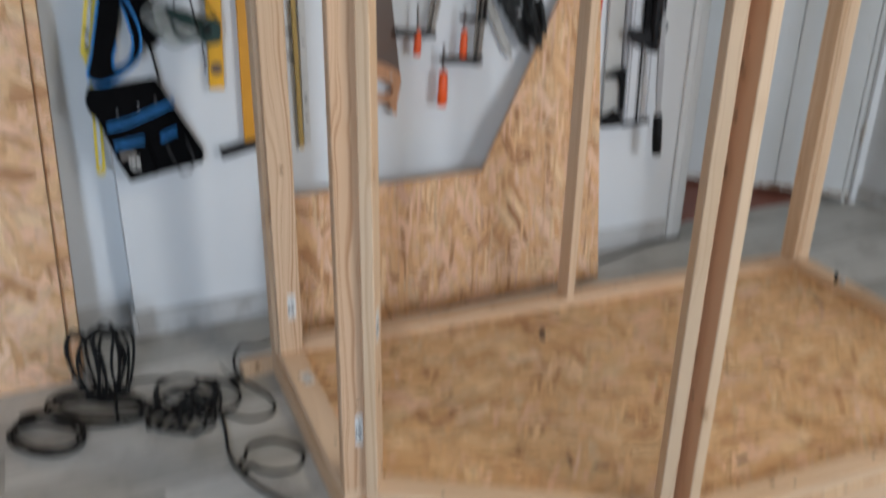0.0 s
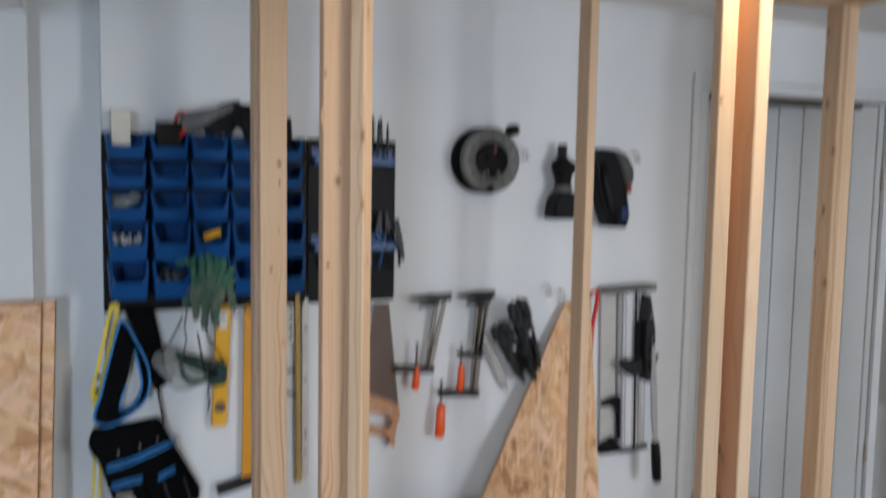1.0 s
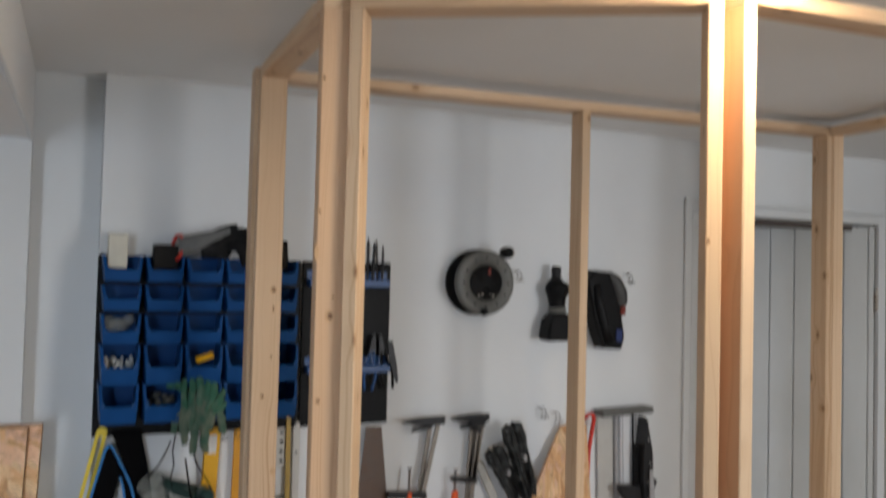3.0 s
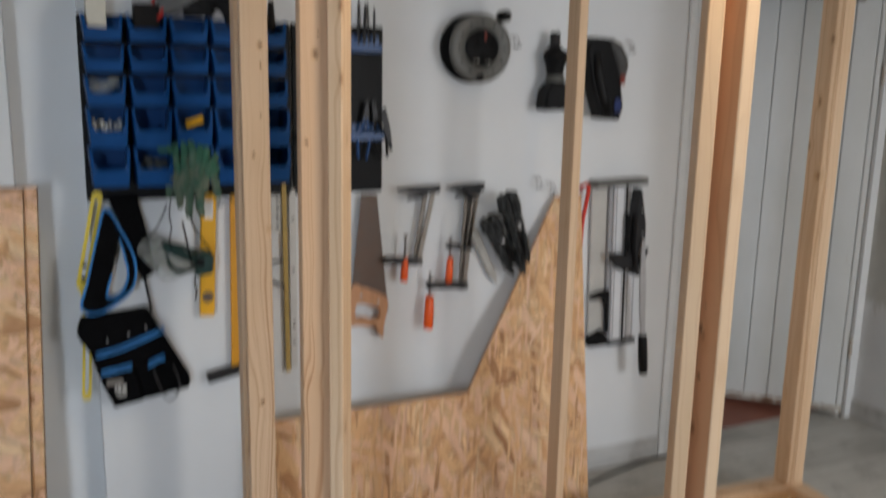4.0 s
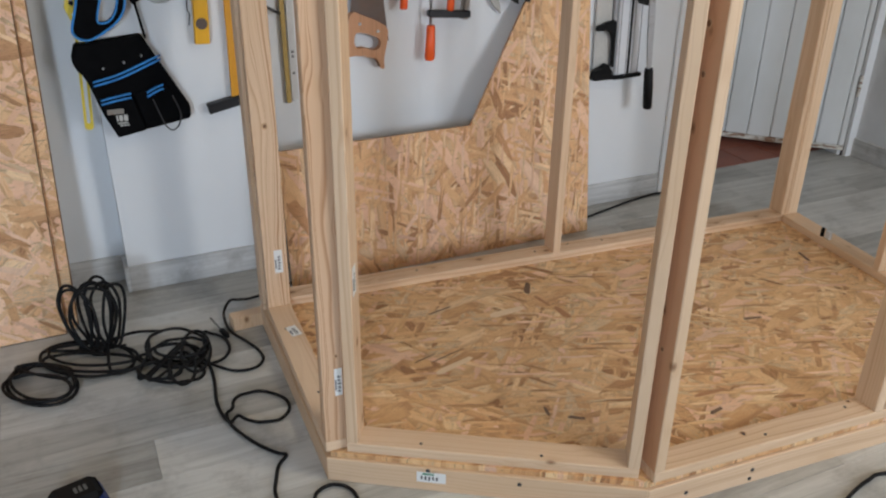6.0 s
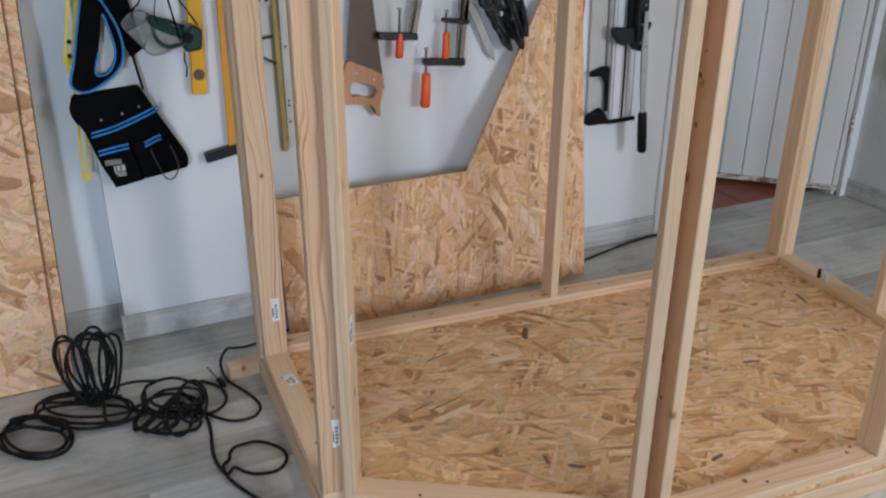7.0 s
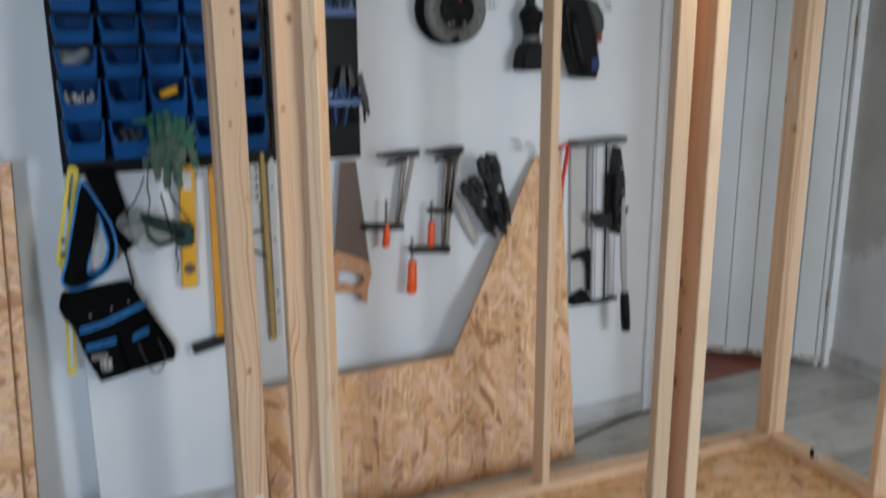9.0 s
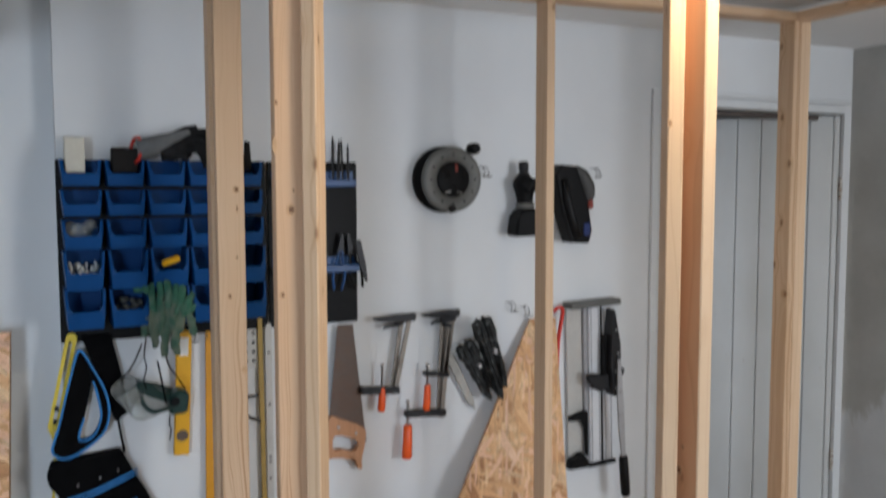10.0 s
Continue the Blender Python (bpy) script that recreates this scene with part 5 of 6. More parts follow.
def bar_clamp(x_bar, z_top, z_low, x_low, reach, arm_x, arm_z, arm_thick, screw_x, screw_top, grip_top, grip_low, grip_r, label):
    """A hanging clamp in wall coordinates: bar, jaw at the top, sliding arm with screw and orange grip."""
    ob = thing("bar_clamp", label, "clamp", "clamps on the wall", at=(x_bar, 0, z_top))

    def at(x, z):
        return (x - x_bar, z - z_top)

    for dx, dy in ((0.0, 0.0), (-0.022, 0.014)):
        b = bmesh.new()
        prism(b, [at(x_bar + dx - 0.008, z_top), at(x_bar + dx + 0.008, z_top), at(x_low + dx * 0.3 + 0.008, z_low), at(x_low + dx * 0.3 - 0.008, z_low)], -0.05 + dy, -0.043 + dy, bevel=0.001)
        part("bar", b, WORNBAR, ob)
    b = bmesh.new()
    prism(b, [(0.022, 0.014), (0.02, -0.012), (-0.05, -0.016), (-reach, -0.004), (-reach - 0.004, 0.004), (-0.05, 0.012)], -0.058, -0.034, bevel=0.003)
    part("fixed_jaw", b, CASTIRON, ob)
    b = bmesh.new()
    prism(b, [(-reach + 0.03, -0.034), (-0.03, -0.026), (-0.02, -0.016), (-reach + 0.04, -0.022)], -0.054, -0.038, bevel=0.002)
    part("spreader", b, CASTIRON, ob)
    b = bmesh.new()
    slope = 0.012
    prism(b, [at(x_low + 0.014, arm_z + arm_thick / 2 - slope), at(x_low + 0.014, arm_z - arm_thick / 2 - slope), at(arm_x, arm_z - arm_thick / 2), at(arm_x - 0.004, arm_z), at(arm_x, arm_z + arm_thick / 2)], -0.06, -0.036, bevel=0.003)
    part("sliding_arm", b, CASTIRON, ob)
    b = bmesh.new()
    x, z = at(screw_x, screw_top)
    _, g1 = at(0, grip_top)
    _, g0 = at(0, grip_low)
    tube(b, [(x, -0.05, z), (x, -0.05, z - 0.005), (x, -0.05, z - 0.007), (x - 0.002, -0.05, g1 - 0.01)], [0.008, 0.008, 0.004, 0.004], 10)
    part("screw", b, STEEL, ob)
    b = bmesh.new()
    tube(b, [(x - 0.001, -0.052, g1 + 0.004), (x - 0.001, -0.052, g1), (x - 0.003, -0.053, (g0 + g1) / 2), (x - 0.006, -0.054, g0 + 0.006), (x - 0.006, -0.054, g0)], [grip_r * 0.7, grip_r * 0.9, grip_r, grip_r * 1.08, grip_r * 0.85], 10)
    part("grip", b, ORANGE, ob, "orange plastic grip")
    return ob


bar_clamp(1.088, 1.188, 0.931, 1.032, 0.13, 0.908, 0.951, 0.024, 0.984, 1.036, 0.951, 0.874, 0.0125, "black bar clamp with an orange grip hanging on the wall")
bar_clamp(1.258, 1.190, 0.966, 1.222, 0.12, 1.142, 0.986, 0.016, 1.154, 1.018, 0.942, 0.858, 0.0125, "black bar clamp with an orange grip hanging on the wall")
bar_clamp(1.244, 1.174, 0.822, 1.210, 0.03, 1.07, 0.852, 0.024, 1.078, 0.899, 0.809, 0.696, 0.0165, "long bar clamp with a large orange grip on the wall")

# ---- black spring clamps ----


def spring_clamp(m):
    ob = thing("spring_clamp", "black spring clamp hung aslant on the wall", "clamp", "spring clamps on the wall")
    ob.matrix_basis = m
    for s, low in ((-1, -0.15), (1, -0.125)):
        b = bmesh.new()
        prism(b, [(0.002 * s, 0.062), (0.010 * s, 0.078), (0.022 * s, 0.066), (0.033 * s, 0.070), (0.031 * s, 0.040), (0.038 * s, 0.030), (0.024 * s, 0.012), (0.031 * s, -0.012), (0.023 * s, -0.030), (0.030 * s, -0.060), (0.020 * s, -0.072), (0.026 * s, low + 0.03), (0.013 * s, low), (0.004 * s, low + 0.02), (0.009 * s, -0.05), (0.003 * s, 0.0)], -0.02, 0.014, bevel=0.003)
        arm = part("arm", b, SPOTENAMEL, ob)
        b = bmesh.new()
        prism(b, [(0.008 * s, 0.055), (0.020 * s, 0.060), (0.024 * s, 0.030), (0.016 * s, 0.010), (0.020 * s, -0.04), (0.016 * s, -0.09), (0.010 * s, -0.09), (0.012 * s, -0.02)], -0.027, -0.021, bevel=0.002)
        part("rib", b, SPOTENAMEL, arm)
    b = bmesh.new()
    prism(b, [(-0.012, 0.05), (0.012, 0.05), (0.014, -0.1), (-0.012, -0.12)], -0.012, 0.018, bevel=0.003)
    part("core", b, DARKCARD, ob)
    b = bmesh.new()
    lathe(b, [(0.005, -0.034), (0.008, -0.031), (0.008, 0.018), (0.006, 0.02)], (0.004, 0, -0.015), "y", 14)
    part("pivot", b, STEEL, ob)
    for s, z in ((-1, -0.115), (1, -0.085)):
        b = bmesh.new()
        box(b, (0.004 if s > 0 else -0.016, -0.028, z), (0.016 if s > 0 else -0.004, 0.012, z + 0.034), bevel=0.003)
        part("jaw_pad", b, RUBBER, ob)
    for k, z in enumerate((0.028, 0.012, -0.002)):
        b = bmesh.new()
        tube(b, [(-0.018, -0.024, z), (-0.002, -0.032, z - 0.01), (0.016, -0.024, z - 0.018)], 0.0024, 6)
        part("spring", b, DARKSTEEL, ob)
    return ob


spring_clamp(pose(1.332, -0.055, 1.012, 0, -30, 0) @ Matrix.Diagonal((1.05, 1.0, 1.1, 1.0)))
spring_clamp(pose(1.372, -0.095, 1.075, 0, -19, 4) @ Matrix.Diagonal((1.1, 1.0, 1.4, 1.0)))
bm = bmesh.new()
prism(bm, [(-0.018, 0.075), (-0.002, 0.10), (0.014, 0.075), (0.018, -0.10), (0.008, -0.145), (-0.010, -0.10)], -0.006, 0.006, bevel=0.002)
loose("steel_strip", bm, DULLSTEEL, "worn steel strip hung behind the black clamps", "strip", pose(1.292, -0.022, 0.955, 0, -24, 0))
bm = bmesh.new()
tube(bm, smooth_path([(1.69, -0.03, 1.165), (1.712, -0.035, 1.18), (1.728, -0.035, 1.165), (1.722, -0.03, 1.10), (1.712, -0.028, 1.02), (1.708, -0.028, 0.8)], 6), 0.0095, 8, flat=0.7)
loose("pry_bar", bm, RED, "red painted pry bar hanging behind the offcut", "pry bar")

# ---- tile cutter ----
cutter = thing("tile_cutter", "manual tile cutter with aluminium bed hung upright on the wall", "tile cutter")
cutter.matrix_basis = pose(1.86, 0, 0.534, 0, -1.7, 0)
for x0, x1, y, mat in ((-0.085, -0.014, -0.018, BEDGREY), (-0.011, 0.006, -0.028, RAILGREY), (0.008, 0.061, -0.036, ALU), (0.069, 0.118, -0.036, ALU)):
    bm = bmesh.new()
    box(bm, (x0, y, 0.02), (x1, -0.008, 0.645), bevel=0.003)
    part("bed", bm, mat, cutter)
for x in (0.016, 0.052, 0.078, 0.108):
    bm = bmesh.new()
    box(bm, (x - 0.002, -0.039, 0.022), (x + 0.002, -0.0362, 0.643))
    part("rib", bm, STEEL, cutter)
bm = bmesh.new()
tube(bm, [(0.065, -0.034, 0.02), (0.065, -0.034, 0.64)], 0.0045, 12)
part("rail", bm, BLACK, cutter)
for lo, hi, mat in (((-0.095, -0.07, 0.64), (0.14, -0.004, 0.664), GREYPLASTIC), ((-0.01, -0.05, 0.006), (0.124, -0.004, 0.022), BLACK)):
    bm = bmesh.new()
    box(bm, lo, hi, bevel=0.005)
    part("end_block", bm, mat, cutter)
bm = bmesh.new()
prism(bm, [(0.068, 0.30), (0.078, 0.288), (0.098, 0.30), (0.106, 0.36), (0.104, 0.50), (0.086, 0.625), (0.074, 0.635), (0.066, 0.52), (0.060, 0.40)], -0.105, -0.05, bevel=0.006)
carriage = part("carriage", bm, CASTIRON, cutter)
bm = bmesh.new()
prism(bm, [(-0.032, 0.382), (-0.03, 0.36), (-0.008, 0.33), (0.02, 0.314), (0.08, 0.32), (0.118, 0.34), (0.138, 0.37), (0.144, 0.392), (0.11, 0.378), (0.04, 0.372), (-0.01, 0.386)], -0.085, -0.06, bevel=0.005)
part("wing", bm, CASTIRON, carriage)
bm = bmesh.new()
prism(bm, [(0.048, 0.36), (0.058, 0.36), (0.058, 0.53), (0.05, 0.53)], -0.08, -0.055, bevel=0.003)
part("guide", bm, BLACK, carriage)
for x, z in ((0.078, 0.325), (0.08, 0.39), (0.09, 0.46), (0.084, 0.55)):
    bm = bmesh.new()
    lathe(bm, [(0.003, -0.109), (0.0045, -0.107), (0.0045, -0.08)], (x, 0, z), "y", 10)
    part("bolt", bm, STEEL, carriage)
bm = bmesh.new()
prism(bm, [(0.078, 0.44), (0.092, 0.44), (0.104, 0.26), (0.112, 0.04), (0.094, 0.04), (0.082, 0.16), (0.076, 0.30)], -0.122, -0.114, bevel=0.002)
part("lever", bm, STEEL, cutter)
bm = bmesh.new()
tube(bm, [(0.101, -0.118, 0.058), (0.102, -0.118, 0.048), (0.107, -0.118, -0.03), (0.111, -0.119, -0.098), (0.111, -0.119, -0.104)], [0.014, 0.0175, 0.019, 0.018, 0.013], 12)
part("grip", bm, RUBBER, cutter, "black rubber grip")
bm = bmesh.new()
prism(bm, [(-0.108, 0.018), (-0.015, 0.014), (-0.02, 0.045), (-0.045, 0.078), (-0.062, 0.06), (-0.1, 0.055)], -0.06, -0.025, bevel=0.004)
part("fence", bm, BLACK, cutter)
bm = bmesh.new()
prism(bm, [(-0.096, 0.218), (-0.05, 0.232), (-0.014, 0.236), (-0.012, 0.226), (-0.012, 0.06), (-0.018, 0.06), (-0.019, 0.165), (-0.032, 0.192), (-0.052, 0.205), (-0.094, 0.203)], -0.05, -0.03, bevel=0.002)
part("stop", bm, BLACK, cutter)

# ---- cable reel ----
reel = thing("cable_reel", "round grey and black cable reel hung on the wall", "cable reel", at=(1.232, 0, 1.660))
bm = bmesh.new()
lathe(bm, [(0.06, 0.0), (0.112, -0.002), (0.115, -0.008), (0.115, -0.03), (0.085, -0.034), (0.085, -0.07), (0.1, -0.074)], (0, 0, 0), "y", 56)
part("back_drum", bm, BLACK, reel)
bm = bmesh.new()
lathe(bm, [(0.104, -0.07), (0.111, -0.075), (0.112, -0.088), (0.108, -0.095), (0.098, -0.097), (0.062, -0.095), (0.06, -0.09)], (0, 0, 0), "y", 56)
part("flange", bm, GREYPLASTIC, reel, "grey outer flange")
bm = bmesh.new()
lathe(bm, [(0.061, -0.088), (0.061, -0.099), (0.056, -0.102), (0.02, -0.103), (0.0005, -0.103)], (0, 0, 0), "y", 40)
part("socket_plate", bm, BLACK, reel)
for k in range(12):
    t = 2 * math.pi * k / 12
    bm = bmesh.new()
    lathe(bm, [(0.004, -0.0985), (0.004, -0.0955)], (0.085 * math.cos(t), 0, 0.085 * math.sin(t)), "y", 8)
    part("hole", bm, BLACK, reel)
for t in (0.5, 2.6, 4.7):
    bm = bmesh.new()
    lathe(bm, [(0.016, -0.1032), (0.0155, -0.1042), (0.0005, -0.1042)], (0.033 * math.cos(t), 0, 0.033 * math.sin(t)), "y", 16)
    part("socket", bm, BLACK, reel)
bm = bmesh.new()
for k in range(5):
    box(bm, (-0.035 + 0.014 * k, -0.1036, -0.048 + 0.003 * (k % 2)), (-0.027 + 0.014 * k, -0.103, -0.042 + 0.003 * (k % 2)))
part("marking", bm, BEDGREY, reel, "pale printed marking")
bm = bmesh.new()
box(bm, (0.004, -0.1045, 0.026), (0.014, -0.103, 0.05), bevel=0.001)
part("switch", bm, PRYRED, reel)
bm = bmesh.new()
lathe(bm, [(0.008, -0.09), (0.012, -0.094), (0.018, -0.1), (0.02, -0.115), (0.019, -0.14), (0.012, -0.146)], (0.06, 0.02, 0.088), "y", 18)
part("crank_knob", bm, BLACK, reel, "", pose(0.015, 0, 0.018))
bm = bmesh.new()
lathe(bm, [(0.012, -0.1), (0.014, -0.104), (0.013, -0.112)], (-0.01, 0, -0.1), "y", 14)
part("plug", bm, BLACK, reel)

# ---- cordless tools ----


def cordless(m, label):
    """A pistol-shaped power tool hung nose up, battery at its foot."""
    ob = thing("cordless_drill", label, "drill", "cordless tools on the wall")
    ob.matrix_basis = m
    b = bmesh.new()
    tube(b, [(0, -0.055, 0.072), (0, -0.055, 0.05), (-0.001, -0.056, 0.035), (0.002, -0.056, 0.005), (0.004, -0.055, -0.03), (0.004, -0.055, -0.06)], [0.02, 0.038, 0.041, 0.034, 0.029, 0.032], 14)
    tube(b, [(0.03, -0.06, 0.052), (0.046, -0.062, 0.038), (0.034, -0.06, 0.01)], [0.012, 0.011, 0.01], 8)
    tube(b, [(0.02, -0.085, 0.05), (-0.01, -0.09, 0.01)], [0.016, 0.012], 8)
    melt(part("body", b, BLACK, ob), 0.004, 2)
    b = bmesh.new()
    lathe(b, [(0.013, 0.118), (0.0185, 0.112), (0.0185, 0.086), (0.016, 0.084), (0.016, 0.078), (0.021, 0.075), (0.022, 0.064)], (0, -0.055, 0), "z", 14)
    part("chuck", b, CASTIRON, ob)
    b = bmesh.new()
    prism(b, [(-0.057, -0.152), (0.062, -0.152), (0.06, -0.112), (0.05, -0.085), (0.036, -0.055), (-0.03, -0.055), (-0.042, -0.08), (-0.053, -0.108)], -0.095, -0.02, bevel=0.009)
    part("battery", b, BLACK, ob)
    b = bmesh.new()
    tube(b, [(0.004, -0.055, -0.032), (0.004, -0.055, -0.052)], 0.0335, 14)
    part("collar", b, GREYPLASTIC, ob)
    b = bmesh.new()
    box(b, (0.036, -0.0965, -0.13), (0.05, -0.0945, -0.112), bevel=0.001)
    part("latch", b, GREYPLASTIC, ob)
    return ob


cordless(pose(1.541, 0, 1.608, 0, -1, 0), "black cordless drill hung chuck up on the wall")
jig = thing("power_tool", "bulky black power tool with a red accent hung on the wall", "power tool", "cordless tools on the wall", at=(1.765, 0, 1.56))
bm = bmesh.new()
prism(bm, [(-0.105, 0.12), (-0.075, 0.155), (-0.016, 0.151), (0.012, 0.10), (0.04, 0.02), (0.05, -0.04), (0.06, -0.09), (0.046, -0.138), (-0.034, -0.134), (-0.056, -0.074), (-0.078, -0.01), (-0.09, 0.05)], -0.088, -0.02)
melt(part("body", bm, BLACK, jig), 0.005, 6)
bm = bmesh.new()
tube(bm, [(-0.012, -0.07, 0.145), (0.018, -0.074, 0.118), (0.04, -0.076, 0.075), (0.048, -0.074, 0.04), (0.042, -0.07, 0.015)], [0.014, 0.026, 0.03, 0.026, 0.016], 14)
melt(part("motor_housing", bm, DARKPLASTIC, jig, "dark grey rounded housing"), 0.005, 4)
bm = bmesh.new()
tube(bm, [(-0.07, -0.085, 0.1), (-0.06, -0.092, 0.03), (-0.035, -0.092, -0.05), (-0.01, -0.09, -0.11)], [0.016, 0.018, 0.018, 0.02], 10)
part("handle", bm, RUBBER, jig)
bm = bmesh.new()
box(bm, (0.036, -0.1, -0.008), (0.056, -0.05, 0.024), bevel=0.005)
part("accent", bm, PRYRED, jig)
bm = bmesh.new()
box(bm, (0.018, -0.0935, -0.108), (0.046, -0.086, -0.062), bevel=0.003)
part("label_plate", bm, NAVY, jig)

# ---- cable on the floor ----
rng = random.Random(11)
R = 0.0048


def ring(cx, cy, rx, ry, turn, z, start=0.0, sweep=360.0, lift=0.0, n=14):
    """Points of a loop lying (or, with lift, standing) on the floor."""
    out = []
    for k in range(n + 1):
        t = radians(start + sweep * k / n)
        x, y = rx * math.cos(t), ry * math.sin(t)
        c, s = math.cos(radians(turn)), math.sin(radians(turn))
        out.append((cx + c * x - s * y, cy + s * x + c * y, z + lift * (1 - math.cos(t - radians(start))) / 2 + rng.uniform(0, 0.004)))
    return out


def stand(cx, cy, half, tall, yaw, tip, n=12, start=-90, sweep=360):
    """Points of an oval loop standing on the floor, turned by yaw and tipped sideways."""
    out = []
    for k in range(n + 1):
        t = radians(start + sweep * k / n)
        a, z = half * math.cos(t) * (1.0 + 0.25 * math.sin(t)), tall / 2 * (1 + math.sin(t))
        side = a + math.tan(radians(tip)) * z
        out.append((cx + side * math.cos(radians(yaw)) + rng.uniform(-0.003, 0.003), cy + side * math.sin(radians(yaw)) + 0.22 * z, 0.008 + z))
    return out


cable = thing("extension_cable", "long black rubber cable lying in a loose tangle on the floor", "cable", at=(0, 0, 0))
run = []
run += ring(-0.292, -0.473, 0.118, 0.078, -60, 0.008, 200, 1060, n=39)
run += ring(-0.304, -0.500, 0.100, 0.060, 140, 0.020, 0, 700, n=26)
run += ring(-0.290, -0.470, 0.110, 0.070, -60, 0.018, 150, 400, n=14)
run += [(-0.239, -0.478, 0.02), (-0.214, -0.43, 0.014)]
run += ring(-0.168, -0.392, 0.146, 0.084, 142, 0.012, 40, 680, n=25)
run += ring(-0.152, -0.385, 0.134, 0.055, 150, 0.018, 0, 360, n=13)
for cx, cy, half, tall, yaw, tip in ((-0.165, -0.335, 0.034, 0.20, -15, -6), (-0.13, -0.34, 0.045, 0.205, -30, 4), (-0.115, -0.33, 0.034, 0.21, 20, 2), (-0.14, -0.35, 0.058, 0.19, -12, 5), (-0.10, -0.345, 0.036, 0.20, -22, 4), (-0.085, -0.35, 0.032, 0.185, 18, 8), (-0.155, -0.345, 0.042, 0.19, -18, -8), (-0.12, -0.335, 0.052, 0.195, 8, -2)):
    run += stand(cx, cy, half * 1.1, tall, yaw, tip)
    run += [(cx + rng.uniform(-0.05, 0.06), cy + rng.uniform(-0.03, 0.02), 0.01 + rng.uniform(0, 0.02))]
run += ring(-0.155, -0.425, 0.147, 0.048, 152, 0.016, 120, 520, n=18)
run += [(-0.084, -0.322, 0.02), (-0.017, -0.297, 0.012), (0.047, -0.32, 0.012)]
run += ring(0.081, -0.429, 0.109, 0.081, -69, 0.012, 170, 400, n=16)
run += [(0.0, -0.47, 0.012), (-0.03, -0.44, 0.012)]
run += ring(0.072, -0.489, 0.086, 0.059, 138, 0.018, 20, 700, n=25)
run += ring(0.046, -0.556, 0.098, 0.052, 148, 0.012, 30, 380, n=15)
run += ring(0.127, -0.497, 0.110, 0.042, 82, 0.026, 60, 370, n=14)
run += ring(0.016, -0.553, 0.063, 0.040, 144, 0.022, 80, 380, n=14)
run += ring(0.078, -0.567, 0.084, 0.036, 84, 0.024, 90, 390, n=15)
run += ring(0.09, -0.47, 0.075, 0.05, 160, 0.03, 200, 320, n=12)
run += ring(0.160, -0.467, 0.089, 0.066, -80, 0.009, 160, -300, n=13)
run += [(0.149, -0.556, 0.014), (0.152, -0.631, 0.007), (0.139, -0.735, 0.007), (0.141, -0.80, 0.007), (0.154, -0.844, 0.007)]
run += ring(0.243, -0.814, 0.082, 0.064, -50, 0.008, 248, 330, n=14)
run += [(0.150, -0.82, 0.016), (0.157, -0.87, 0.008), (0.197, -0.958, 0.007), (0.235, -1.012, 0.007), (0.255, -1.03, 0.007), (0.228, -1.06, 0.007), (0.208, -1.11, 0.007), (0.195, -1.16, 0.007), (0.20, -1.27, 0.007), (0.25, -1.30, 0.007)]
run += [(0.268, -1.235, 0.007), (0.285, -1.19, 0.007), (0.33, -1.178, 0.007), (0.365, -1.215, 0.007), (0.375, -1.30, 0.007), (0.44, -1.45, 0.007), (0.7, -1.75, 0.007), (1.2, -1.80, 0.007), (1.40, -1.725, 0.007), (1.526, -1.69, 0.007), (1.62, -1.70, 0.007), (2.0, -1.85, 0.007)]
bm = bmesh.new()
tube(bm, smooth_path(run, 5), R, 7)
part("flex", bm, RUBBER, cable)
tail = [(0.15, -0.555, 0.014), (0.21, -0.611, 0.007), (0.264, -0.624, 0.007), (0.299, -0.601, 0.007), (0.306, -0.551, 0.007), (0.281, -0.475, 0.007), (0.252, -0.411, 0.007), (0.243, -0.355, 0.012), (0.248, -0.31, 0.03), (0.275, -0.285, 0.05), (0.31, -0.265, 0.035), (0.385, -0.215, 0.007), (0.7, -0.12, 0.007), (1.2, -0.11, 0.007), (1.66, -0.135, 0.007), (1.75, -0.115, 0.007), (1.95, -0.062, 0.007), (2.12, -0.03, 0.007), (2.22, -0.028, 0.008), (2.275, 0.03, 0.008), (2.33, 0.10, 0.008)]
bm = bmesh.new()
tube(bm, smooth_path(tail, 7), 0.0045, 7)
part("tail", bm, RUBBER, cable)
bm = bmesh.new()
tube(bm, [(0.233, -0.436, 0.012), (0.231, -0.425, 0.013), (0.222, -0.395, 0.014), (0.221, -0.392, 0.014)], [0.005, 0.009, 0.009, 0.006], 10)
connector = part("connector", bm, BLACK, cable)
bm = bmesh.new()
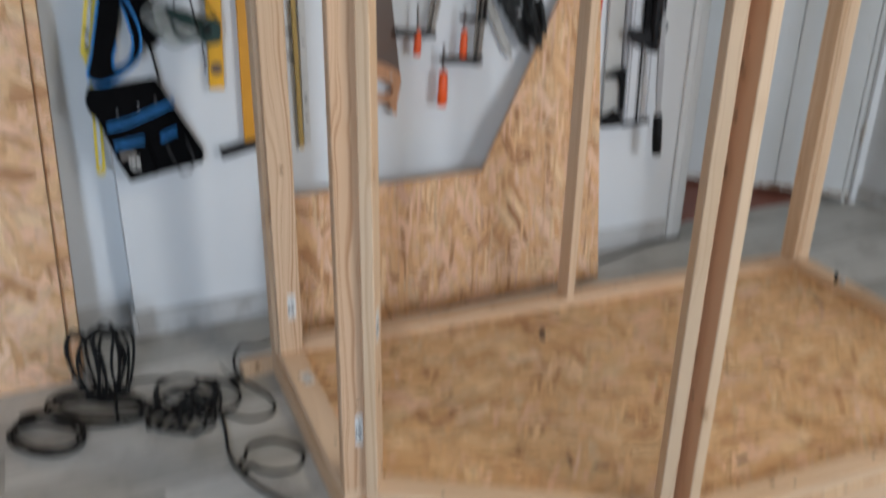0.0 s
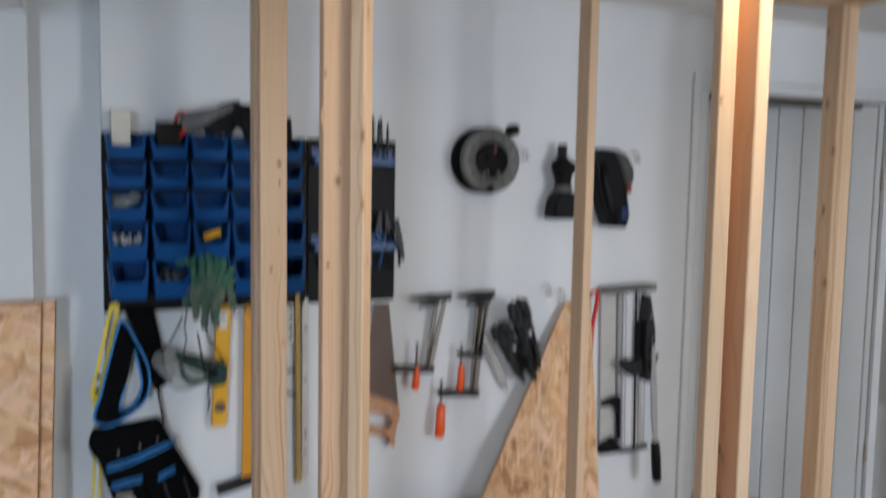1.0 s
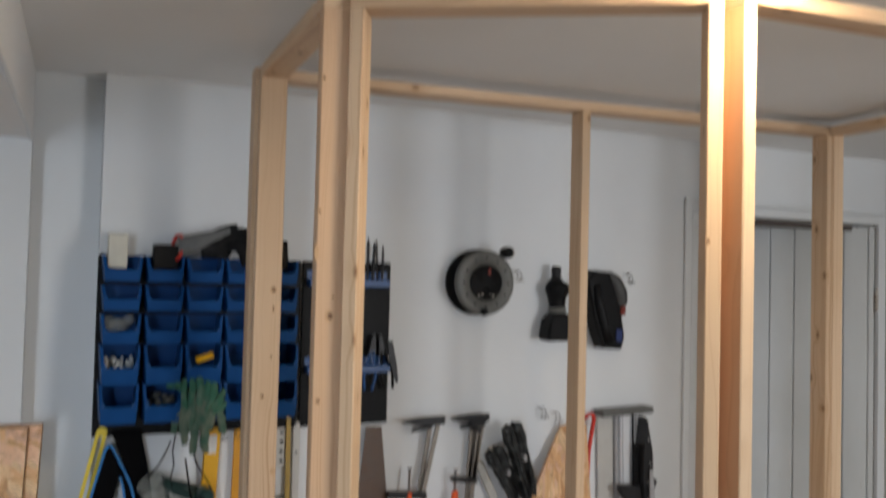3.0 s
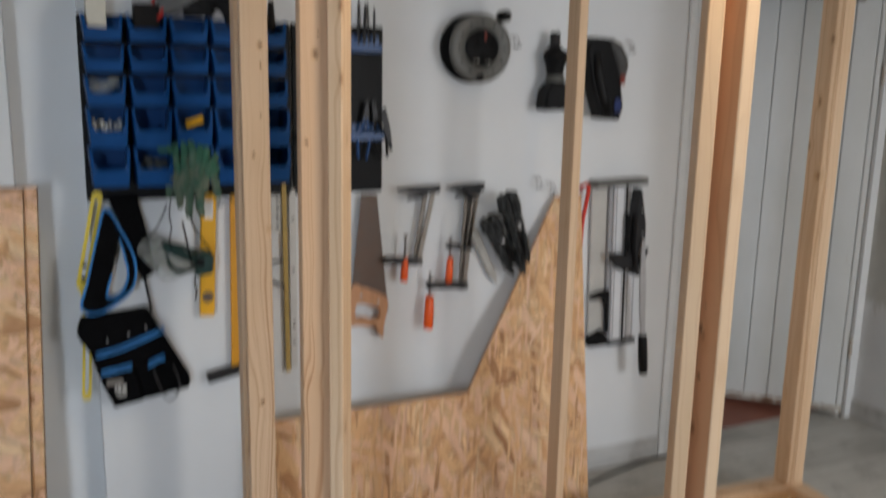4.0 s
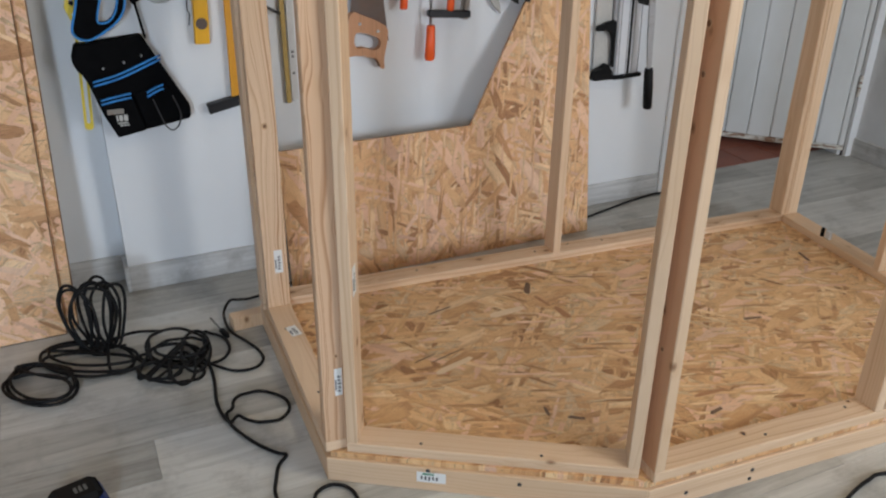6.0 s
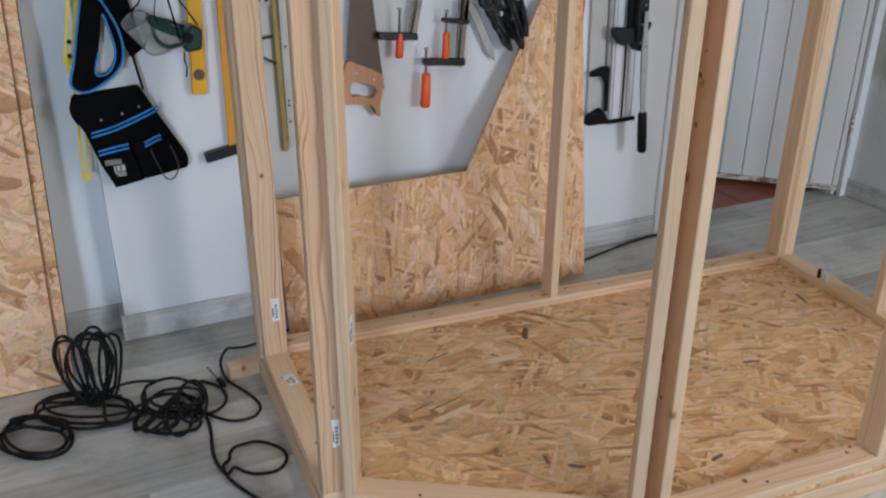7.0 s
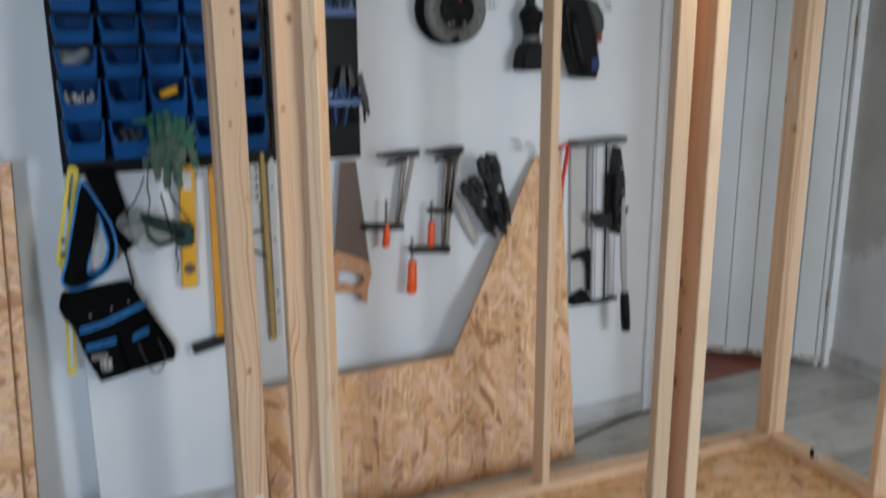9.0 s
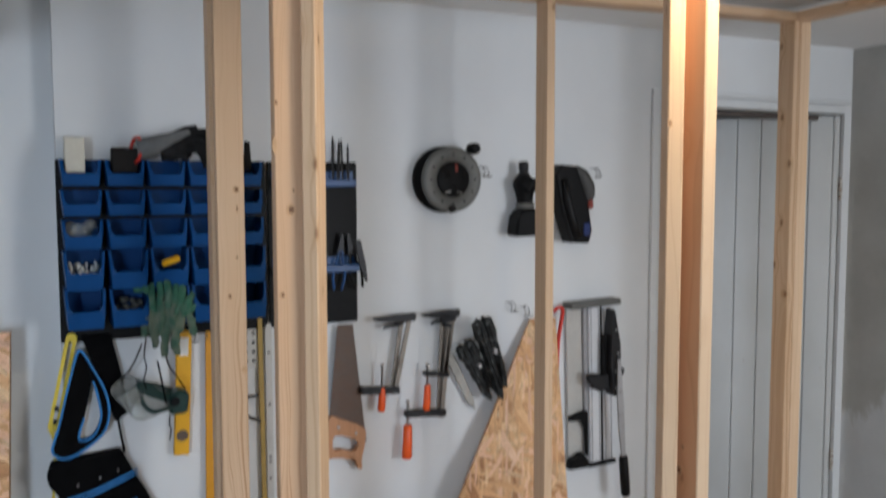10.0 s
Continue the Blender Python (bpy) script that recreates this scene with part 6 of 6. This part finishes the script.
tube(bm, [(0.222, -0.394, 0.014), (0.201, -0.335, 0.03)], 0.003, 8)
part("pin", bm, GREYPLASTIC, connector, "grey connector pin")

charger = thing("battery_pack", "black and navy tool battery lying on the floor", "battery", at=(-0.228, -1.02, 0))
charger.rotation_euler = (0, 0, radians(14))
bm = bmesh.new()
box(bm, (-0.06, -0.05, 0.0), (0.06, 0.045, 0.045), bevel=0.012)
part("case", bm, NAVY, charger)
bm = bmesh.new()
box(bm, (-0.055, -0.042, 0.04), (0.052, 0.042, 0.064), bevel=0.014)
part("top", bm, BLACK, charger)
bm = bmesh.new()
for k in range(3):
    box(bm, (-0.005 + 0.011 * k, -0.012, 0.0638), (0.002 + 0.011 * k, 0.008, 0.0645))
part("print", bm, GREYPLASTIC, charger)

# ---- floor planks and tiles ----
plank_meshes = {}


def plank_mesh(n, w):
    """One plank mesh for each length and width that is laid."""
    key = (round(n, 3), round(w, 3))
    if key not in plank_meshes:
        b = bmesh.new()
        box(b, (-n / 2 + 0.0002, -w / 2 + 0.0003, -0.010), (n / 2 - 0.0002, w / 2 - 0.0003, 0.0), bevel=0.0006)
        plank_meshes[key] = mesh_of("plank", b, FLOOR)
    return plank_meshes[key]


starts = (0.0, 0.71, 0.29, 0.95, 0.47, 0.13, 0.83, 0.36, 1.07, 0.58)
row, top = 0, 0.12
while top > -4.7:
    low = max(top - 0.158, -4.7)
    x = -3.27 + starts[row % 10]
    while x < 3.34:
        lo, hi = max(x, -1.95), min(x + 1.2, 3.34)
        if hi - lo > 0.02:
            ob = new("plank", plank_mesh(hi - lo, top - low))
            ob.parent = floor
            ob.location = ((lo + hi) / 2, (top + low) / 2, 0)
        x += 1.2
    top = low
    row += 1
tile_bm = bmesh.new()
box(tile_bm, (-0.098, -0.098, -0.008), (0.098, 0.098, 0.0), bevel=0.002)
tile_mesh = mesh_of("tile", tile_bm, TILE)
for i in range(6):
    for j in range(8):
        ob = new("tile", tile_mesh)
        ob.parent = hall
        ob.location = (2.3 + 0.2 * i, 0.218 + 0.2 * j, 0.001)
